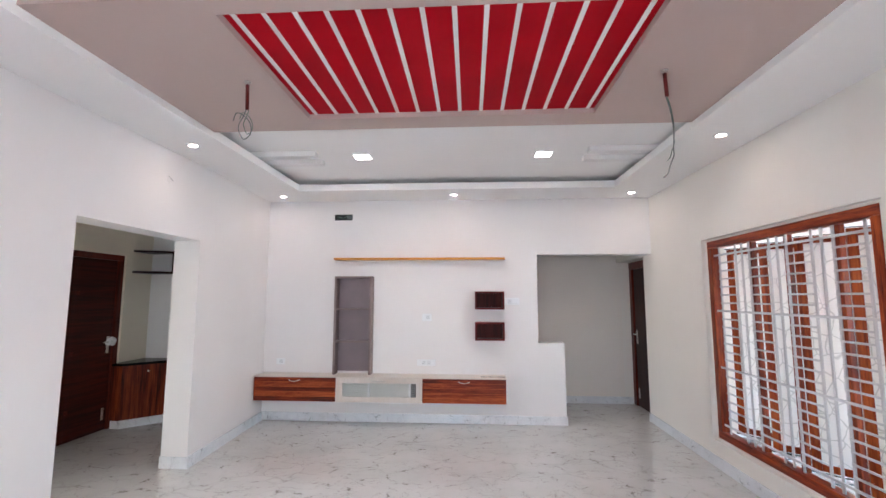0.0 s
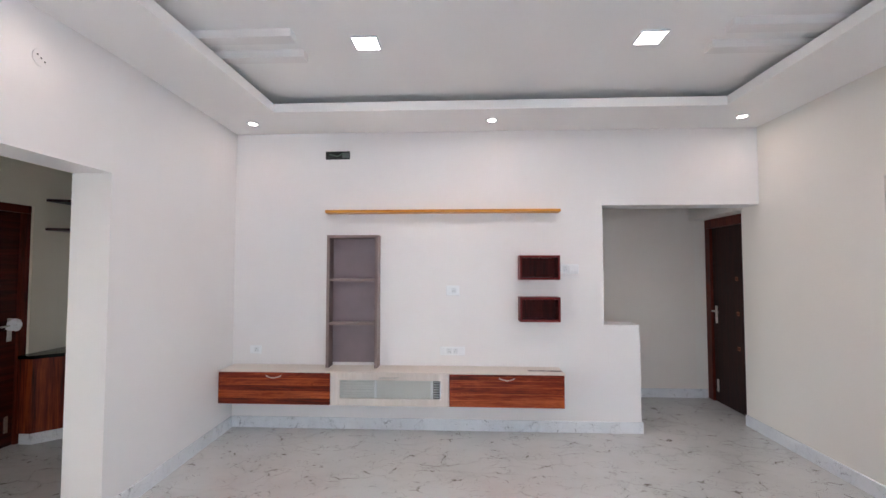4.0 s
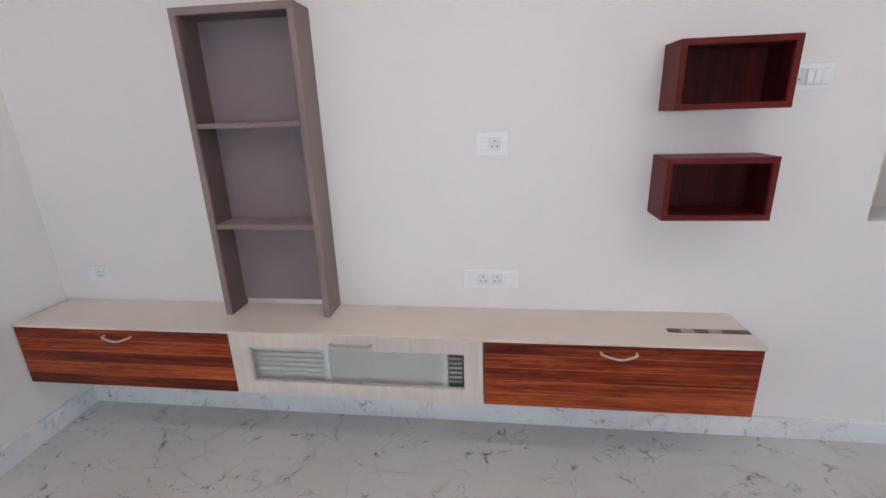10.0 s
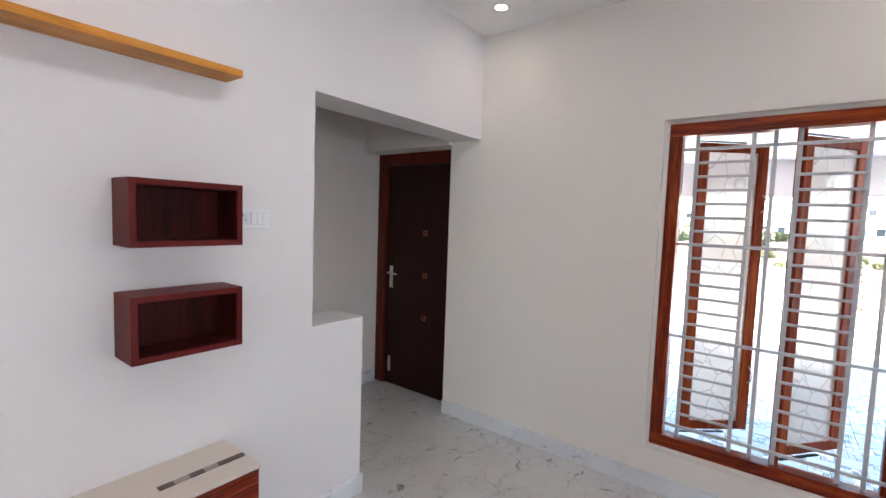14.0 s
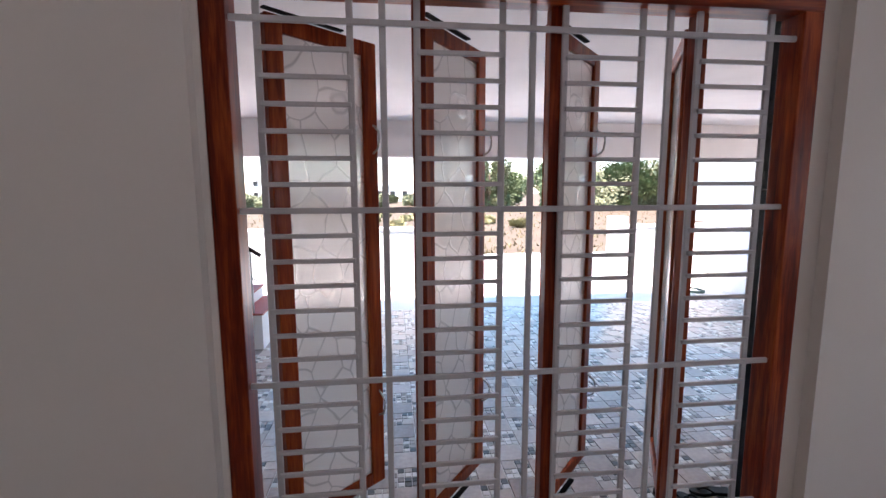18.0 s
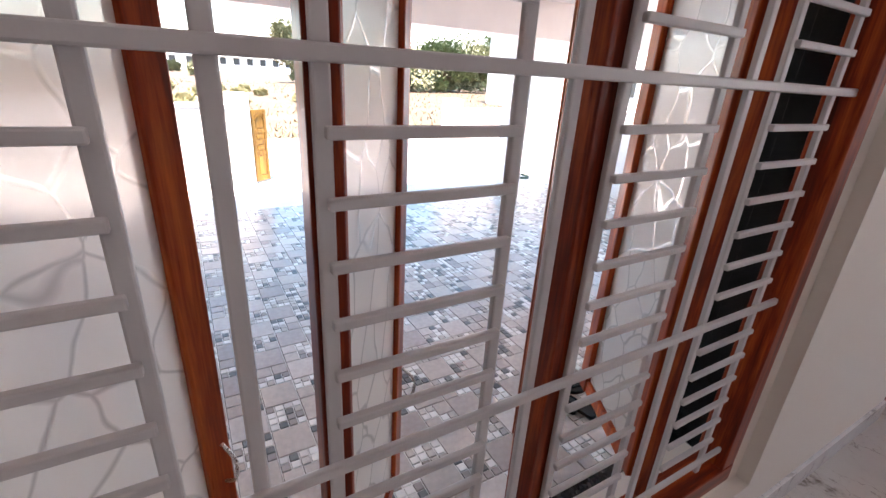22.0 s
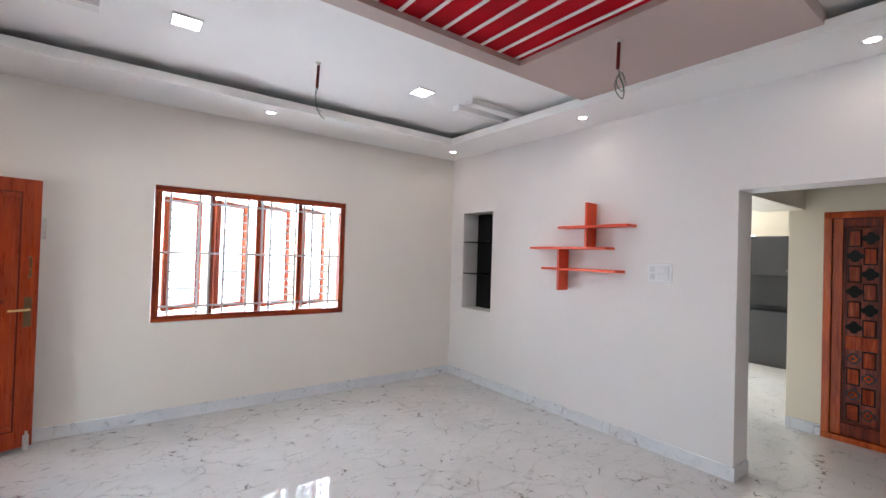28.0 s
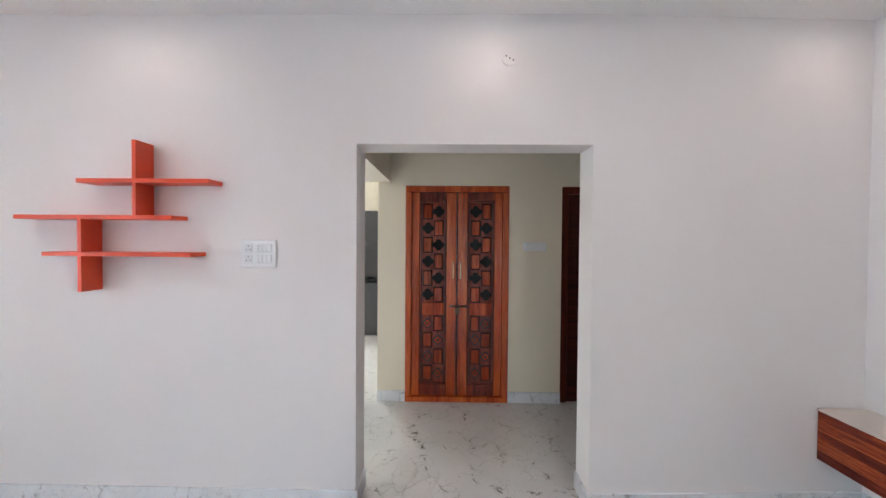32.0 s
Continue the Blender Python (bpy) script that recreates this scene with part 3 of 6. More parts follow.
def wall_mesh(axis, a0, a1, u0, u1, z0, z1, holes):
    """A wall slab from a0 to a1 on its axis, from u0 to u1 along it, with rectangular openings (u0, u1, z0, z1) through it."""
    us = sorted({u0, u1, *(h[0] for h in holes), *(h[1] for h in holes)})
    zs = sorted({z0, z1, *(h[2] for h in holes), *(h[3] for h in holes)})
    us = [u for u in us if u0 <= u <= u1]
    zs = [z for z in zs if z0 <= z <= z1]

    def solid(i, j):
        if not (0 <= i < len(us) - 1 and 0 <= j < len(zs) - 1):
            return False
        u, z = (us[i] + us[i + 1]) / 2, (zs[j] + zs[j + 1]) / 2
        return not any(h[0] < u < h[1] and h[2] < z < h[3] for h in holes)
    bm = bmesh.new()
    cache = {}

    def v(a, i, j):
        if (a, i, j) not in cache:
            cache[a, i, j] = bm.verts.new((a, us[i], zs[j]) if axis == 'x' else (us[i], a, zs[j]))
        return cache[a, i, j]
    for i in range(len(us) - 1):
        for j in range(len(zs) - 1):
            if not solid(i, j):
                continue
            for a in (a0, a1):
                bm.faces.new((v(a, i, j), v(a, i + 1, j), v(a, i + 1, j + 1), v(a, i, j + 1)))
            for di, dj, p, q in ((-1, 0, (i, j), (i, j + 1)), (1, 0, (i + 1, j), (i + 1, j + 1)),
                                 (0, -1, (i, j), (i + 1, j)), (0, 1, (i, j + 1), (i + 1, j + 1))):
                if not solid(i + di, j + dj):
                    bm.faces.new((v(a0, *p), v(a0, *q), v(a1, *q), v(a1, *p)))
    return bm


def setting(name, bm, mat, label, category):
    return solo(name, bm, mat, label, category, kind="structure")


# ---- living room shell ----
SK, SH = 0.014, 0.105                       # skirting
W_OPEN = (3.412, 4.768, 0.0, 2.12)
NICHE = (0.245, 0.797, 0.903, 2.13)
E_WIN = (3.302, 5.155, 0.262, 2.125)          # frame, outside size
S_WIN = (1.550, 3.375, 0.892, 2.128)
E_DOOR = (0.455, 1.942, 0.0, 2.13)
N_DOOR = (6.668, 7.585, 0.0, 2.105)
CY = 7.585                                  # corridor wall
TOP = 3.15
setting("wall_west", wall_mesh('x', -WT, WX, -0.23, W_OPEN[1], 0, TOP, [(W_OPEN[0], W_OPEN[1], -1, W_OPEN[3]), NICHE]), M_WALL, "white painted living room wall with a wide opening and a niche", "wall")
setting("wall_north", wall_mesh('y', NY, NY + 0.255, -1.705, EX, 0, TOP, [(3.486, EX, 1.0, 2.13), (3.815, EX, -1, 1.0)]), M_WALL,
        "white painted wall behind the television unit with a stepped opening", "wall")
setting("wall_east", wall_mesh('x', EX, EX + 0.23, -0.23, CY + 0.16, 0, TOP,
        [(3.24, E_WIN[1] + 0.022, E_WIN[2] - 0.02, E_WIN[3] + 0.02), E_DOOR, N_DOOR]), M_WARMWALL, "white painted wall with a tall grilled window and the main door", "wall")
setting("wall_south", wall_mesh('y', -0.23, SY, -WT, EX, 0, TOP, [(S_WIN[0] - 0.005, S_WIN[1] + 0.005, S_WIN[2] - 0.005, S_WIN[3] + 0.005)]), M_WARMWALL, "white painted wall with a grilled window", "wall")
setting("trim", box(4.973, 5.058, 3.241, E_WIN[0] - 0.001, E_WIN[2] - 0.019, E_WIN[3] + 0.019), M_WARMWALL, "cream plaster reveal beside the tall window", "reveal")
for r in ((4.973, 5.058, E_WIN[1] + 0.001, E_WIN[1] + 0.021, E_WIN[2] - 0.019, E_WIN[3] + 0.019),
          (4.973, 5.058, E_WIN[0], E_WIN[1], E_WIN[3] + 0.001, E_WIN[3] + 0.019), (4.973, 5.058, E_WIN[0], E_WIN[1], E_WIN[2] - 0.019, E_WIN[2] - 0.001)):
    setting("trim", box(*r), M_WARMWALL, "cream plaster reveal round the tall window", "reveal")
setting("floor", box(-5.4, EX + 0.23, -0.23, CY + 0.16, -0.12, 0.0), M_FLOOR, "polished white marble floor with grey-brown veins", "floor")

NWX = -0.082                                # the west wall leans back towards its north end


def skewed(x_in, thick, y0, y1, z0, z1):
    """A straight slab along the out-of-square stretch of the west wall."""
    def wx(y):
        return NWX * (y - W_OPEN[1]) / (NY - W_OPEN[1])
    pts = [(wx(y0) + x_in, y0), (wx(y1) + x_in, y1), (wx(y1) + x_in - thick, y1), (wx(y0) + x_in - thick, y0)]
    bm = bmesh.new()
    lo = [bm.verts.new((x, y, z0)) for x, y in pts]
    hi = [bm.verts.new((x, y, z1)) for x, y in pts]
    for k in range(4):
        bm.faces.new((lo[k], lo[(k + 1) % 4], hi[(k + 1) % 4], hi[k]))
    bm.faces.new(lo[::-1])
    bm.faces.new(hi)
    return bm


setting("wall_west_end", skewed(0.0, 0.255, W_OPEN[1], NY, 0, TOP), M_WALL, "white painted living room wall beside the television unit", "wall")
setting("baseboard", skewed(SK, SK, W_OPEN[1] + 0.001, NY - SK, 0, SH), M_SKIRT, "white-grey marble skirting along the wall", "skirting")

# perimeter drop, tray ceiling and its middle panel
tx0, tx1, ty0, ty1 = TRAY
setting("ceiling", boxes([(WX, EX, SY, ty0, CEIL_LOW, CEIL_LOW + 0.075), (WX - 0.1, EX, ty1, NY, CEIL_LOW, CEIL_LOW + 0.075),
                          (WX - 0.1, tx0, ty0, ty1, CEIL_LOW, CEIL_LOW + 0.075), (tx1, EX, ty0, ty1, CEIL_LOW, CEIL_LOW + 0.075)]), M_CEIL,
        "white dropped ceiling border with downlights", "ceiling")
setting("ceiling", box(-WT, EX + 0.2, -0.2, NY + 0.1, CEIL_HIGH, TOP), M_CEIL, "white upper ceiling inside the tray", "ceiling")
CB = 0.22                                   # depth of the tray gap in front of an added ring that brightens it
setting("trim", boxes([(tx0 - CB - 0.03, tx0 - CB, ty0 - CB, ty1 + CB, CEIL_LOW + 0.076, CEIL_HIGH - 0.001), (tx1 + CB, tx1 + CB + 0.03, ty0 - CB, ty1 + CB, CEIL_LOW + 0.076, CEIL_HIGH - 0.001),
                       (tx0 - CB, tx1 + CB, ty0 - CB - 0.03, ty0 - CB, CEIL_LOW + 0.076, CEIL_HIGH - 0.001), (tx0 - CB, tx1 + CB, ty1 + CB, ty1 + CB + 0.03, CEIL_LOW + 0.076, CEIL_HIGH - 0.001)]), M_CEIL,
        "added white ring brightening the gap round the tray", "ceiling trim")
BEAM = (2.43, 4.005)
RED = (1.42, 3.53, 2.555, 3.793)
RZ = 2.95
BZ = 2.91
setting("ceiling", boxes([(tx0 - 0.05, tx1 + 0.05, BEAM[0], RED[2], BZ, CEIL_HIGH), (tx0 - 0.05, tx1 + 0.05, RED[3], BEAM[1], BZ, CEIL_HIGH),
                          (tx0 - 0.05, RED[0], RED[2], RED[3], BZ, CEIL_HIGH), (RED[1], tx1 + 0.05, RED[2], RED[3], BZ, CEIL_HIGH)]), M_BEIGE,
        "rose-beige painted ceiling band across the tray", "ceiling")
setting("ceiling", box(RED[0], RED[1], RED[2], RED[3], RZ, CEIL_HIGH - 0.004), M_RED, "red painted recess in the ceiling band", "ceiling")
for i in range(14):
    sx = 1.472 + i * 0.1545
    setting("trim", box(sx - 0.0125, sx + 0.0125, RED[2] + 0.001, RED[3] - 0.001, RZ - 0.005, RZ), M_TRIM, "white strip across the red ceiling recess", "ceiling strip")
for cx, sgn in ((tx0, 1), (tx1, -1)):
    for y_in, y_out in ((4.80, 5.06), (1.635, 1.425)):
        for yy, ln in ((y_in, 0.565), (y_out, 0.55)):
            setting("trim", box(cx - sgn * 0.10, cx + sgn * ln, yy - 0.045, yy + 0.045, CEIL_HIGH - 0.05, CEIL_HIGH), M_TRIM, "raised white plaster bar on the tray ceiling", "ceiling strip")


def skirting(rows, label="white-grey marble skirting along the wall"):
    for r in rows:
        setting("baseboard", box(*r, bevel=0.002), M_SKIRT, label, "skirting")


skirting([(WX, WX + SK, SY, W_OPEN[0], 0, SH),
          (-0.255, WX + SK, W_OPEN[1] - SK, W_OPEN[1], 0, SH), (-WT, WX + SK, W_OPEN[0], W_OPEN[0] + SK, 0, SH),
          (NWX + SK, 3.815 + SK, NY - SK, NY, 0, SH), (3.815, 3.815 + SK, NY, NY + 0.255, 0, SH),
          (EX - SK, EX, E_DOOR[1], 6.668, 0, SH), (EX - SK, EX, 0, E_DOOR[0], 0, SH), (WX + SK, EX - SK, SY, SY + SK, 0, SH)])

# corridor behind the television wall
setting("wall_corridor", box(2.3, EX, CY, CY + 0.16, 0, TOP), M_IVORY, "ivory corridor wall", "wall")
setting("wall_corridor_end", box(2.1, 2.3, NY + 0.255, CY + 0.16, 0, TOP), M_IVORY, "ivory end wall of the corridor", "wall")
setting("ceiling", box(2.1, EX, NY + 0.255, CY + 0.16, 2.62, 2.75), M_CEIL, "white corridor ceiling", "ceiling")
setting("trim", box(4.875, EX, NY + 0.255, CY, 2.107, 2.62), M_IVORY, "ivory beam over the corridor door", "beam")
skirting([(2.3, EX + 0.12, CY - SK, CY, 0, SH)])

# hall and kitchen beyond the west opening
setting("baseboard", skewed(-0.255, SK, W_OPEN[1] + 0.001, NY - SK, 0, SH), M_SKIRT, "white-grey marble skirting along the hall side of the wall", "skirting")
# unseen wall, added to keep outdoor light from leaking under the hall door
setting("unseen_wall_north", box(-3.4, -1.705, NY, NY + 0.2, 0, TOP), M_CREAM, "unseen cream wall closing off the inner rooms", "wall")
HX = -1.705
setting("wall_hall", wall_mesh('x', HX - 0.15, HX, 3.25, 6.60, 0, TOP, [(3.52, 4.515, -1, 2.09), (5.02, 5.945, -1, 2.09)]), M_CREAM, "cream hall wall with a carved double door", "wall")
setting("ceiling", box(-5.4, -WT, -0.23, NY, 2.75, 2.9), M_CEIL, "white hall ceiling", "ceiling")
setting("trim", box(HX, -WT, 3.02, 3.373, 2.124, 2.75), M_CREAM, "cream beam between hall and kitchen", "beam")
setting("wall_store", box(-5.4, HX - 0.15, 3.25, 3.40, 0, TOP), M_CREAM, "cream wall beside the kitchen", "wall")
setting("wall_kitchen", wall_mesh('x', -5.4, -5.25, -0.23, 3.25, 0, TOP, [(0.6, 1.8, 1.0, 2.1)]), M_CREAM, "cream kitchen wall", "wall")
setting("wall_kitchen_south", box(-5.4, -WT, -0.23, -0.08, 0, TOP), M_CREAM, "cream kitchen wall", "wall")
setting("wall_rooms", box(-3.4, -3.25, 3.41, 6.61, 0, TOP), M_CREAM, "unseen cream wall closing off the inner rooms", "wall")
skirting([(HX, HX + SK, 3.25, 3.52, 0, SH), (HX, HX + SK, 4.515, 5.02, 0, SH), (HX, HX + SK, 5.945, NY, 0, SH), (HX + SK, -WT, NY - SK, NY, 0, SH),
          (-WT - SK, -WT, 0, W_OPEN[0], 0, SH)])
# area lamp in an unseen, assumed kitchen window, added to brighten the hall
area_lamp("daylight_stand_in", look((-5.31, 1.2, 1.55), (0, 1.6, 1.2)), 1.1, 1.0, 16, (0.86, 0.95, 1.0))


# ---- windows ----
def window(name, label, at, turn, width, height, fw, mullions, bars, ladders, singles, rungs_per, sashes, grille_depth=0.028, depth=0.09):
    """Local x runs along the window as seen from the room, local y runs outwards, z from the frame's foot."""
    w = thing(name, label, "window", at, turn)
    tagged(w, kind="structure")
    part("frame_head", box(0, width, 0, depth, height - fw, height, 0.004), M_TEAKX, w)
    part("frame_sill", box(0, width, 0, depth, 0, fw, 0.004), M_TEAKX, w)
    for x in (0, width - fw):
        part("frame_jamb", box(x, x + fw, 0.001, depth - 0.001, fw, height - fw, 0.004), M_TEAK, w)
    for x in mullions:
        part("mullion", box(x - 0.02, x + 0.02, 0.048, depth, fw, height - fw, 0.003), M_TEAK, w)
    g0 = grille_depth
    grille = part("grille", boxes([(fw, width - fw, g0 - 0.006, g0 + 0.006, bars[0] - 0.009, bars[0] + 0.009)], 0.003), M_GRILLE, w, "light grey painted steel grille")
    for z in bars[1:]:
        part("bar", box(fw, width - fw, g0 - 0.006, g0 + 0.006, z - 0.009, z + 0.009, 0.003), M_GRILLE, grille)
    for x in sorted([q for p in ladders for q in p] + list(singles)):
        part("bar", box(x - 0.010, x + 0.010, g0 + 0.006, g0 + 0.018, fw, height - fw, 0.003), M_GRILLE, grille)
    lo, hi = min(bars), max(bars)
    n = rungs_per * (len(bars) - 1)
    for a, b in ladders:
        rung_mesh = mesh_of("rung", box(a, b, g0 - 0.005, g0 + 0.007, -0.007, 0.007, 0.0025), M_GRILLE)
        for i in range(1, n):
            if i % rungs_per:
                r = new("rung", rung_mesh)
                r.parent = grille
                r.location = (0, 0, lo + (hi - lo) * i / n)
    # casements standing open outwards, each on a stay
    for hx, sw, ang in sashes:
        s = part("sash", boxes([(0, 0.055, 0, 0.032, 0, height - 2 * fw - 0.05)], 0.004), M_SASH, w, "teak casement standing open")
        s.matrix_local = pose(hx, depth + 0.012, fw + 0.025, 0, 0, ang)
        hh = height - 2 * fw - 0.05
        part("stile", box(sw - 0.055, sw + 0.003, 0, 0.036, 0, hh, 0.004), M_SASH, s)
        part("rail", box(0.055, sw - 0.055, 0.001, 0.031, 0, 0.05, 0.004), M_SASH, s)
        part("rail", box(0.055, sw - 0.055, 0.001, 0.031, hh - 0.05, hh, 0.004), M_SASH, s)
        pane = part("pane", box(0.05, sw - 0.04, 0.012, 0.017, 0.045, hh - 0.045), M_FIGURED, s, "figured frosted glass")
        pane.visible_shadow = False
        for z in (0.34 * hh / 1.7, hh - 0.34 * hh / 1.7):
            bm = bmesh.new()
            add_tube(bm, smooth([(sw - 0.02, -0.002, z - 0.05), (sw - 0.02, -0.03, z - 0.03), (sw - 0.02, -0.035, z + 0.02), (sw - 0.02, -0.004, z + 0.05)]), 0.004)
            part("pull_handle", bm, M_STEEL, s, "steel pull handle", True)
        for z in (0.0, hh + 0.012):
            bm = bmesh.new()
            add_box(bm, -0.012, 0.26, -0.02, 0.0, z - 0.010, z - 0.006)
            part("stay", bm, M_BLACKM, s, "dark metal friction stay")
    return w


EW = E_WIN[1] - E_WIN[0]
ey = lambda y: E_WIN[1] - y
lad = [(ey(p), ey(q)) for p, q in ((5.017, 4.762), (4.571, 4.317), (4.124, 3.878), (3.691, 3.4475))]
east_window = window("window_1", "tall teak window with a light grey steel grille and open figured-glass casements", (4.970, E_WIN[1], E_WIN[2]), -90,
       EW, E_WIN[3] - E_WIN[2], 0.068, [ey(4.565), ey(4.145), ey(3.675)],
       [0.135, 0.661, 1.191, 1.720], lad, [ey(4.670), ey(4.224), ey(3.788)], 7,
       [(ey(5.01), 0.405, 40.4), (ey(4.545), 0.42, 51.6), (ey(4.135), 0.44, 46), (ey(3.66), 0.43, 62)])
SW = S_WIN[1] - S_WIN[0]
window("window_2", "wide teak window with a light grey steel grille and open figured-glass casements", (S_WIN[1], 0.003, S_WIN[2]), 180,
       SW, S_WIN[3] - S_WIN[2], 0.055, [0.475, 0.90, 1.325], [0.135, 0.63, 1.105],
       [(0.125, 0.36), (0.582, 0.795), (1.018, 1.275), (1.455, 1.662)], [0.455, 0.93, 1.36], 6,
       [(0.095, 0.41, 36), (0.52, 0.42, 36), (0.948, 0.46, 36), (1.375, 0.44, 36)])


# ---- main door ----
M_HINGE = material("pale_brass_plate", (0.62, 0.52, 0.42), 0.35, metal=0.6, vary=0.08, bump=0.02)
def main_door():
    d = thing("door_1", "carved teak main door standing open in its teak frame", "door", (4.955, E_DOOR[1], 0), -90)
    tagged(d, kind="structure")
    w = E_DOOR[1] - E_DOOR[0]
    side, fw = 0.367, 0.06
    part("frame_head", box(0, w, 0, 0.11, 2.05, 2.13, 0.004), M_TEAKX, d)
    part("frame_jamb", box(0, fw, 0.001, 0.109, 0, 2.05, 0.004), M_TEAK, d)
    part("frame_jamb", box(w - 0.075, w, 0.001, 0.109, 0, 2.05, 0.004), M_TEAK, d)
    for z in (0.25, 0.78, 1.30, 1.82):
        part("hinge_plate", box(w - 0.0785, w - 0.0745, 0.004, 0.05, z - 0.055, z + 0.055, 0.001), M_HINGE, d, "pale brass hinge plate")
    part("frame_mullion", box(side - 0.035, side + 0.035, 0.002, 0.108, 0, 2.05, 0.004), M_TEAK, d)
    part("threshold", box(0, w, -0.012, 0.112, 0, 0.06, 0.004), M_TEAKX, d, "teak threshold")
    pane = part("side_pane", box(fw, side - 0.035, 0.07, 0.075, 0.06, 2.05), M_GLASS, d, "clear side light")
    pane.visible_shadow = False
    for x in (fw + 0.03, side - 0.06):
        part("bar", box(x - 0.007, x + 0.007, 0.02, 0.032, 0.06, 2.05, 0.002), M_GRILLE, d, "light grey steel bar")
    rung = mesh_of("rung", box(fw, side - 0.035, 0.012, 0.022, -0.006, 0.006, 0.002), M_GRILLE)
    for i in range(24):
        r = new("rung", rung)
        r.parent = d
        r.location = (0, 0, 0.13 + i * 0.0785)
    leaf = part("leaf", box(0, 0.895, 0, 0.036, 0.0, 2.005, 0.003), M_DOORWOOD, d, "carved teak door leaf")
    leaf.matrix_parent_inverse = Matrix()
    leaf.matrix_local = d.matrix_world.inverted() @ pose(4.960, 0.452, 0.043, 0, 0, 197.3)
    x0, x1, z0, z1 = 0.15, 0.775, 0.14, 1.895
    # dark border strips round the carved field
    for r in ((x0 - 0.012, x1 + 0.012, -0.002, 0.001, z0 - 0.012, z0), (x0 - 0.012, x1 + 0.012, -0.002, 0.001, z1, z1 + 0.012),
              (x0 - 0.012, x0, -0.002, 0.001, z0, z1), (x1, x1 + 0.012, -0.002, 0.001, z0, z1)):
        part("groove", box(*r), M_DOORDARK, leaf, "dark strip round the carved field")
    for r in ((x0, x1, -0.012, 0.001, z0, z0 + 0.028), (x0, x1, -0.012, 0.001, z1 - 0.028, z1), (x0, x0 + 0.028, -0.011, 0.001, z0 + 0.028, z1 - 0.028), (x1 - 0.028, x1, -0.011, 0.001, z0 + 0.028, z1 - 0.028)):
        part("moulding", box(*r, bevel=0.005), M_DOORWOOD, leaf)
    curve = smooth([(0.45, 1.80), (0.455, 1.69), (0.47, 1.53), (0.45, 1.29), (0.40, 1.08), (0.335, 0.81), (0.312, 0.60), (0.315, 0.38), (0.375, 0.175)], 8)

    def edge(z):
        c = min(curve, key=lambda p: abs(p[1] - z))
        return c[0]
    z = z0 + 0.045
    k = 0
    while z < z1 - 0.04:
        bm = bmesh.new()
        add_cyl(bm, (x0 + 0.032, 0.004, z), (edge(z) - 0.012, 0.004, z), 0.016, seg=10)
        part("rib", bm, M_DOORWOOD, leaf, shade=True)
        # dark strip paints the shade between two ribs
        part("rib_groove", box(x0 + 0.032, edge(z + 0.019) - 0.012, -0.003, 0.001, z + 0.0135, z + 0.025), M_DOORDARK, leaf, "dark strip shading the gap between ribs")
        z += 0.0385
        k += 1
    bm = bmesh.new()
    add_tube(bm, [(p[0], -0.001, p[1]) for p in curve if z0 + 0.03 < p[1] < z1 - 0.03], 0.007)
    part("curved_bead", bm, M_DOORWOOD, leaf, shade=True)
    for p in curve[::2]:
        if z0 + 0.04 < p[1] < z1 - 0.04:
            bm = bmesh.new()
            bmesh.ops.create_uvsphere(bm, u_segments=8, v_segments=5, radius=0.0065, matrix=Matrix.Translation((p[0] - 0.014, -0.006, p[1])))
            part("stud", bm, M_PLASTIC, leaf, "small bright stud", True)
    for pts, r in (([(0.655, 1.38), (0.645, 1.22), (0.565, 1.0), (0.53, 0.82), (0.54, 0.60), (0.59, 0.43)], 0.017),
                   ([(0.555, 1.27), (0.55, 1.11), (0.50, 0.92), (0.49, 0.70), (0.525, 0.42)], 0.019),
                   ([(0.53, 0.82), (0.60, 0.85), (0.66, 0.91)], 0.011), ([(0.60, 1.06), (0.66, 1.10), (0.71, 1.10)], 0.009),
                   ([(0.60, 0.43), (0.60, 0.54), (0.65, 0.62)], 0.011), ([(0.60, 1.12), (0.62, 1.20), (0.60, 1.27)], 0.009)):
        bm = bmesh.new()
        add_tube(bm, smooth([(p[0], -0.004, p[1]) for p in pts]), r * 1.25, 10)
        part("carved_stem", bm, M_DOORWOOD, leaf, "carved plant stem", True)
        # wider dark tube paints the shade beside the stem
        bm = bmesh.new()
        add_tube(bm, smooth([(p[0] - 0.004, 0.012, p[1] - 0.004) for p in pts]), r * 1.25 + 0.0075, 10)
        part("stem_outline", bm, M_DOORDARK, leaf, "dark tube drawn as shade round a stem", True)
    plate = part("lock_plate", box(0.815, 0.86, -0.006, 0.0, 0.90, 1.12, 0.002), M_BRONZE, leaf, "dark bronze lock plate")
    part("lever", add_tube(bmesh.new(), smooth([(0.838, -0.006, 1.03), (0.838, -0.05, 1.03), (0.80, -0.055, 1.03), (0.72, -0.05, 1.027)]), 0.008), M_BRASS, plate, "brass lever", True)
    part("pull", add_tube(bmesh.new(), smooth([(0.838, 0.0, 1.27), (0.838, -0.04, 1.29), (0.838, -0.04, 1.40), (0.838, 0.0, 1.42)]), 0.008), M_BRONZE, leaf, "bronze pull handle", True)
    part("door_bolt", boxes([(0.84, 0.875, -0.02, 0.0, -0.02, 0.09), (0.85, 0.865, -0.03, -0.01, -0.03, 0.12)], 0.003), M_STEEL, leaf, "steel floor bolt")
    part("latch_box", box(0.885, 0.93, 0.012, 0.03, 1.56, 1.72, 0.003), M_STEEL, leaf, "steel rim latch")
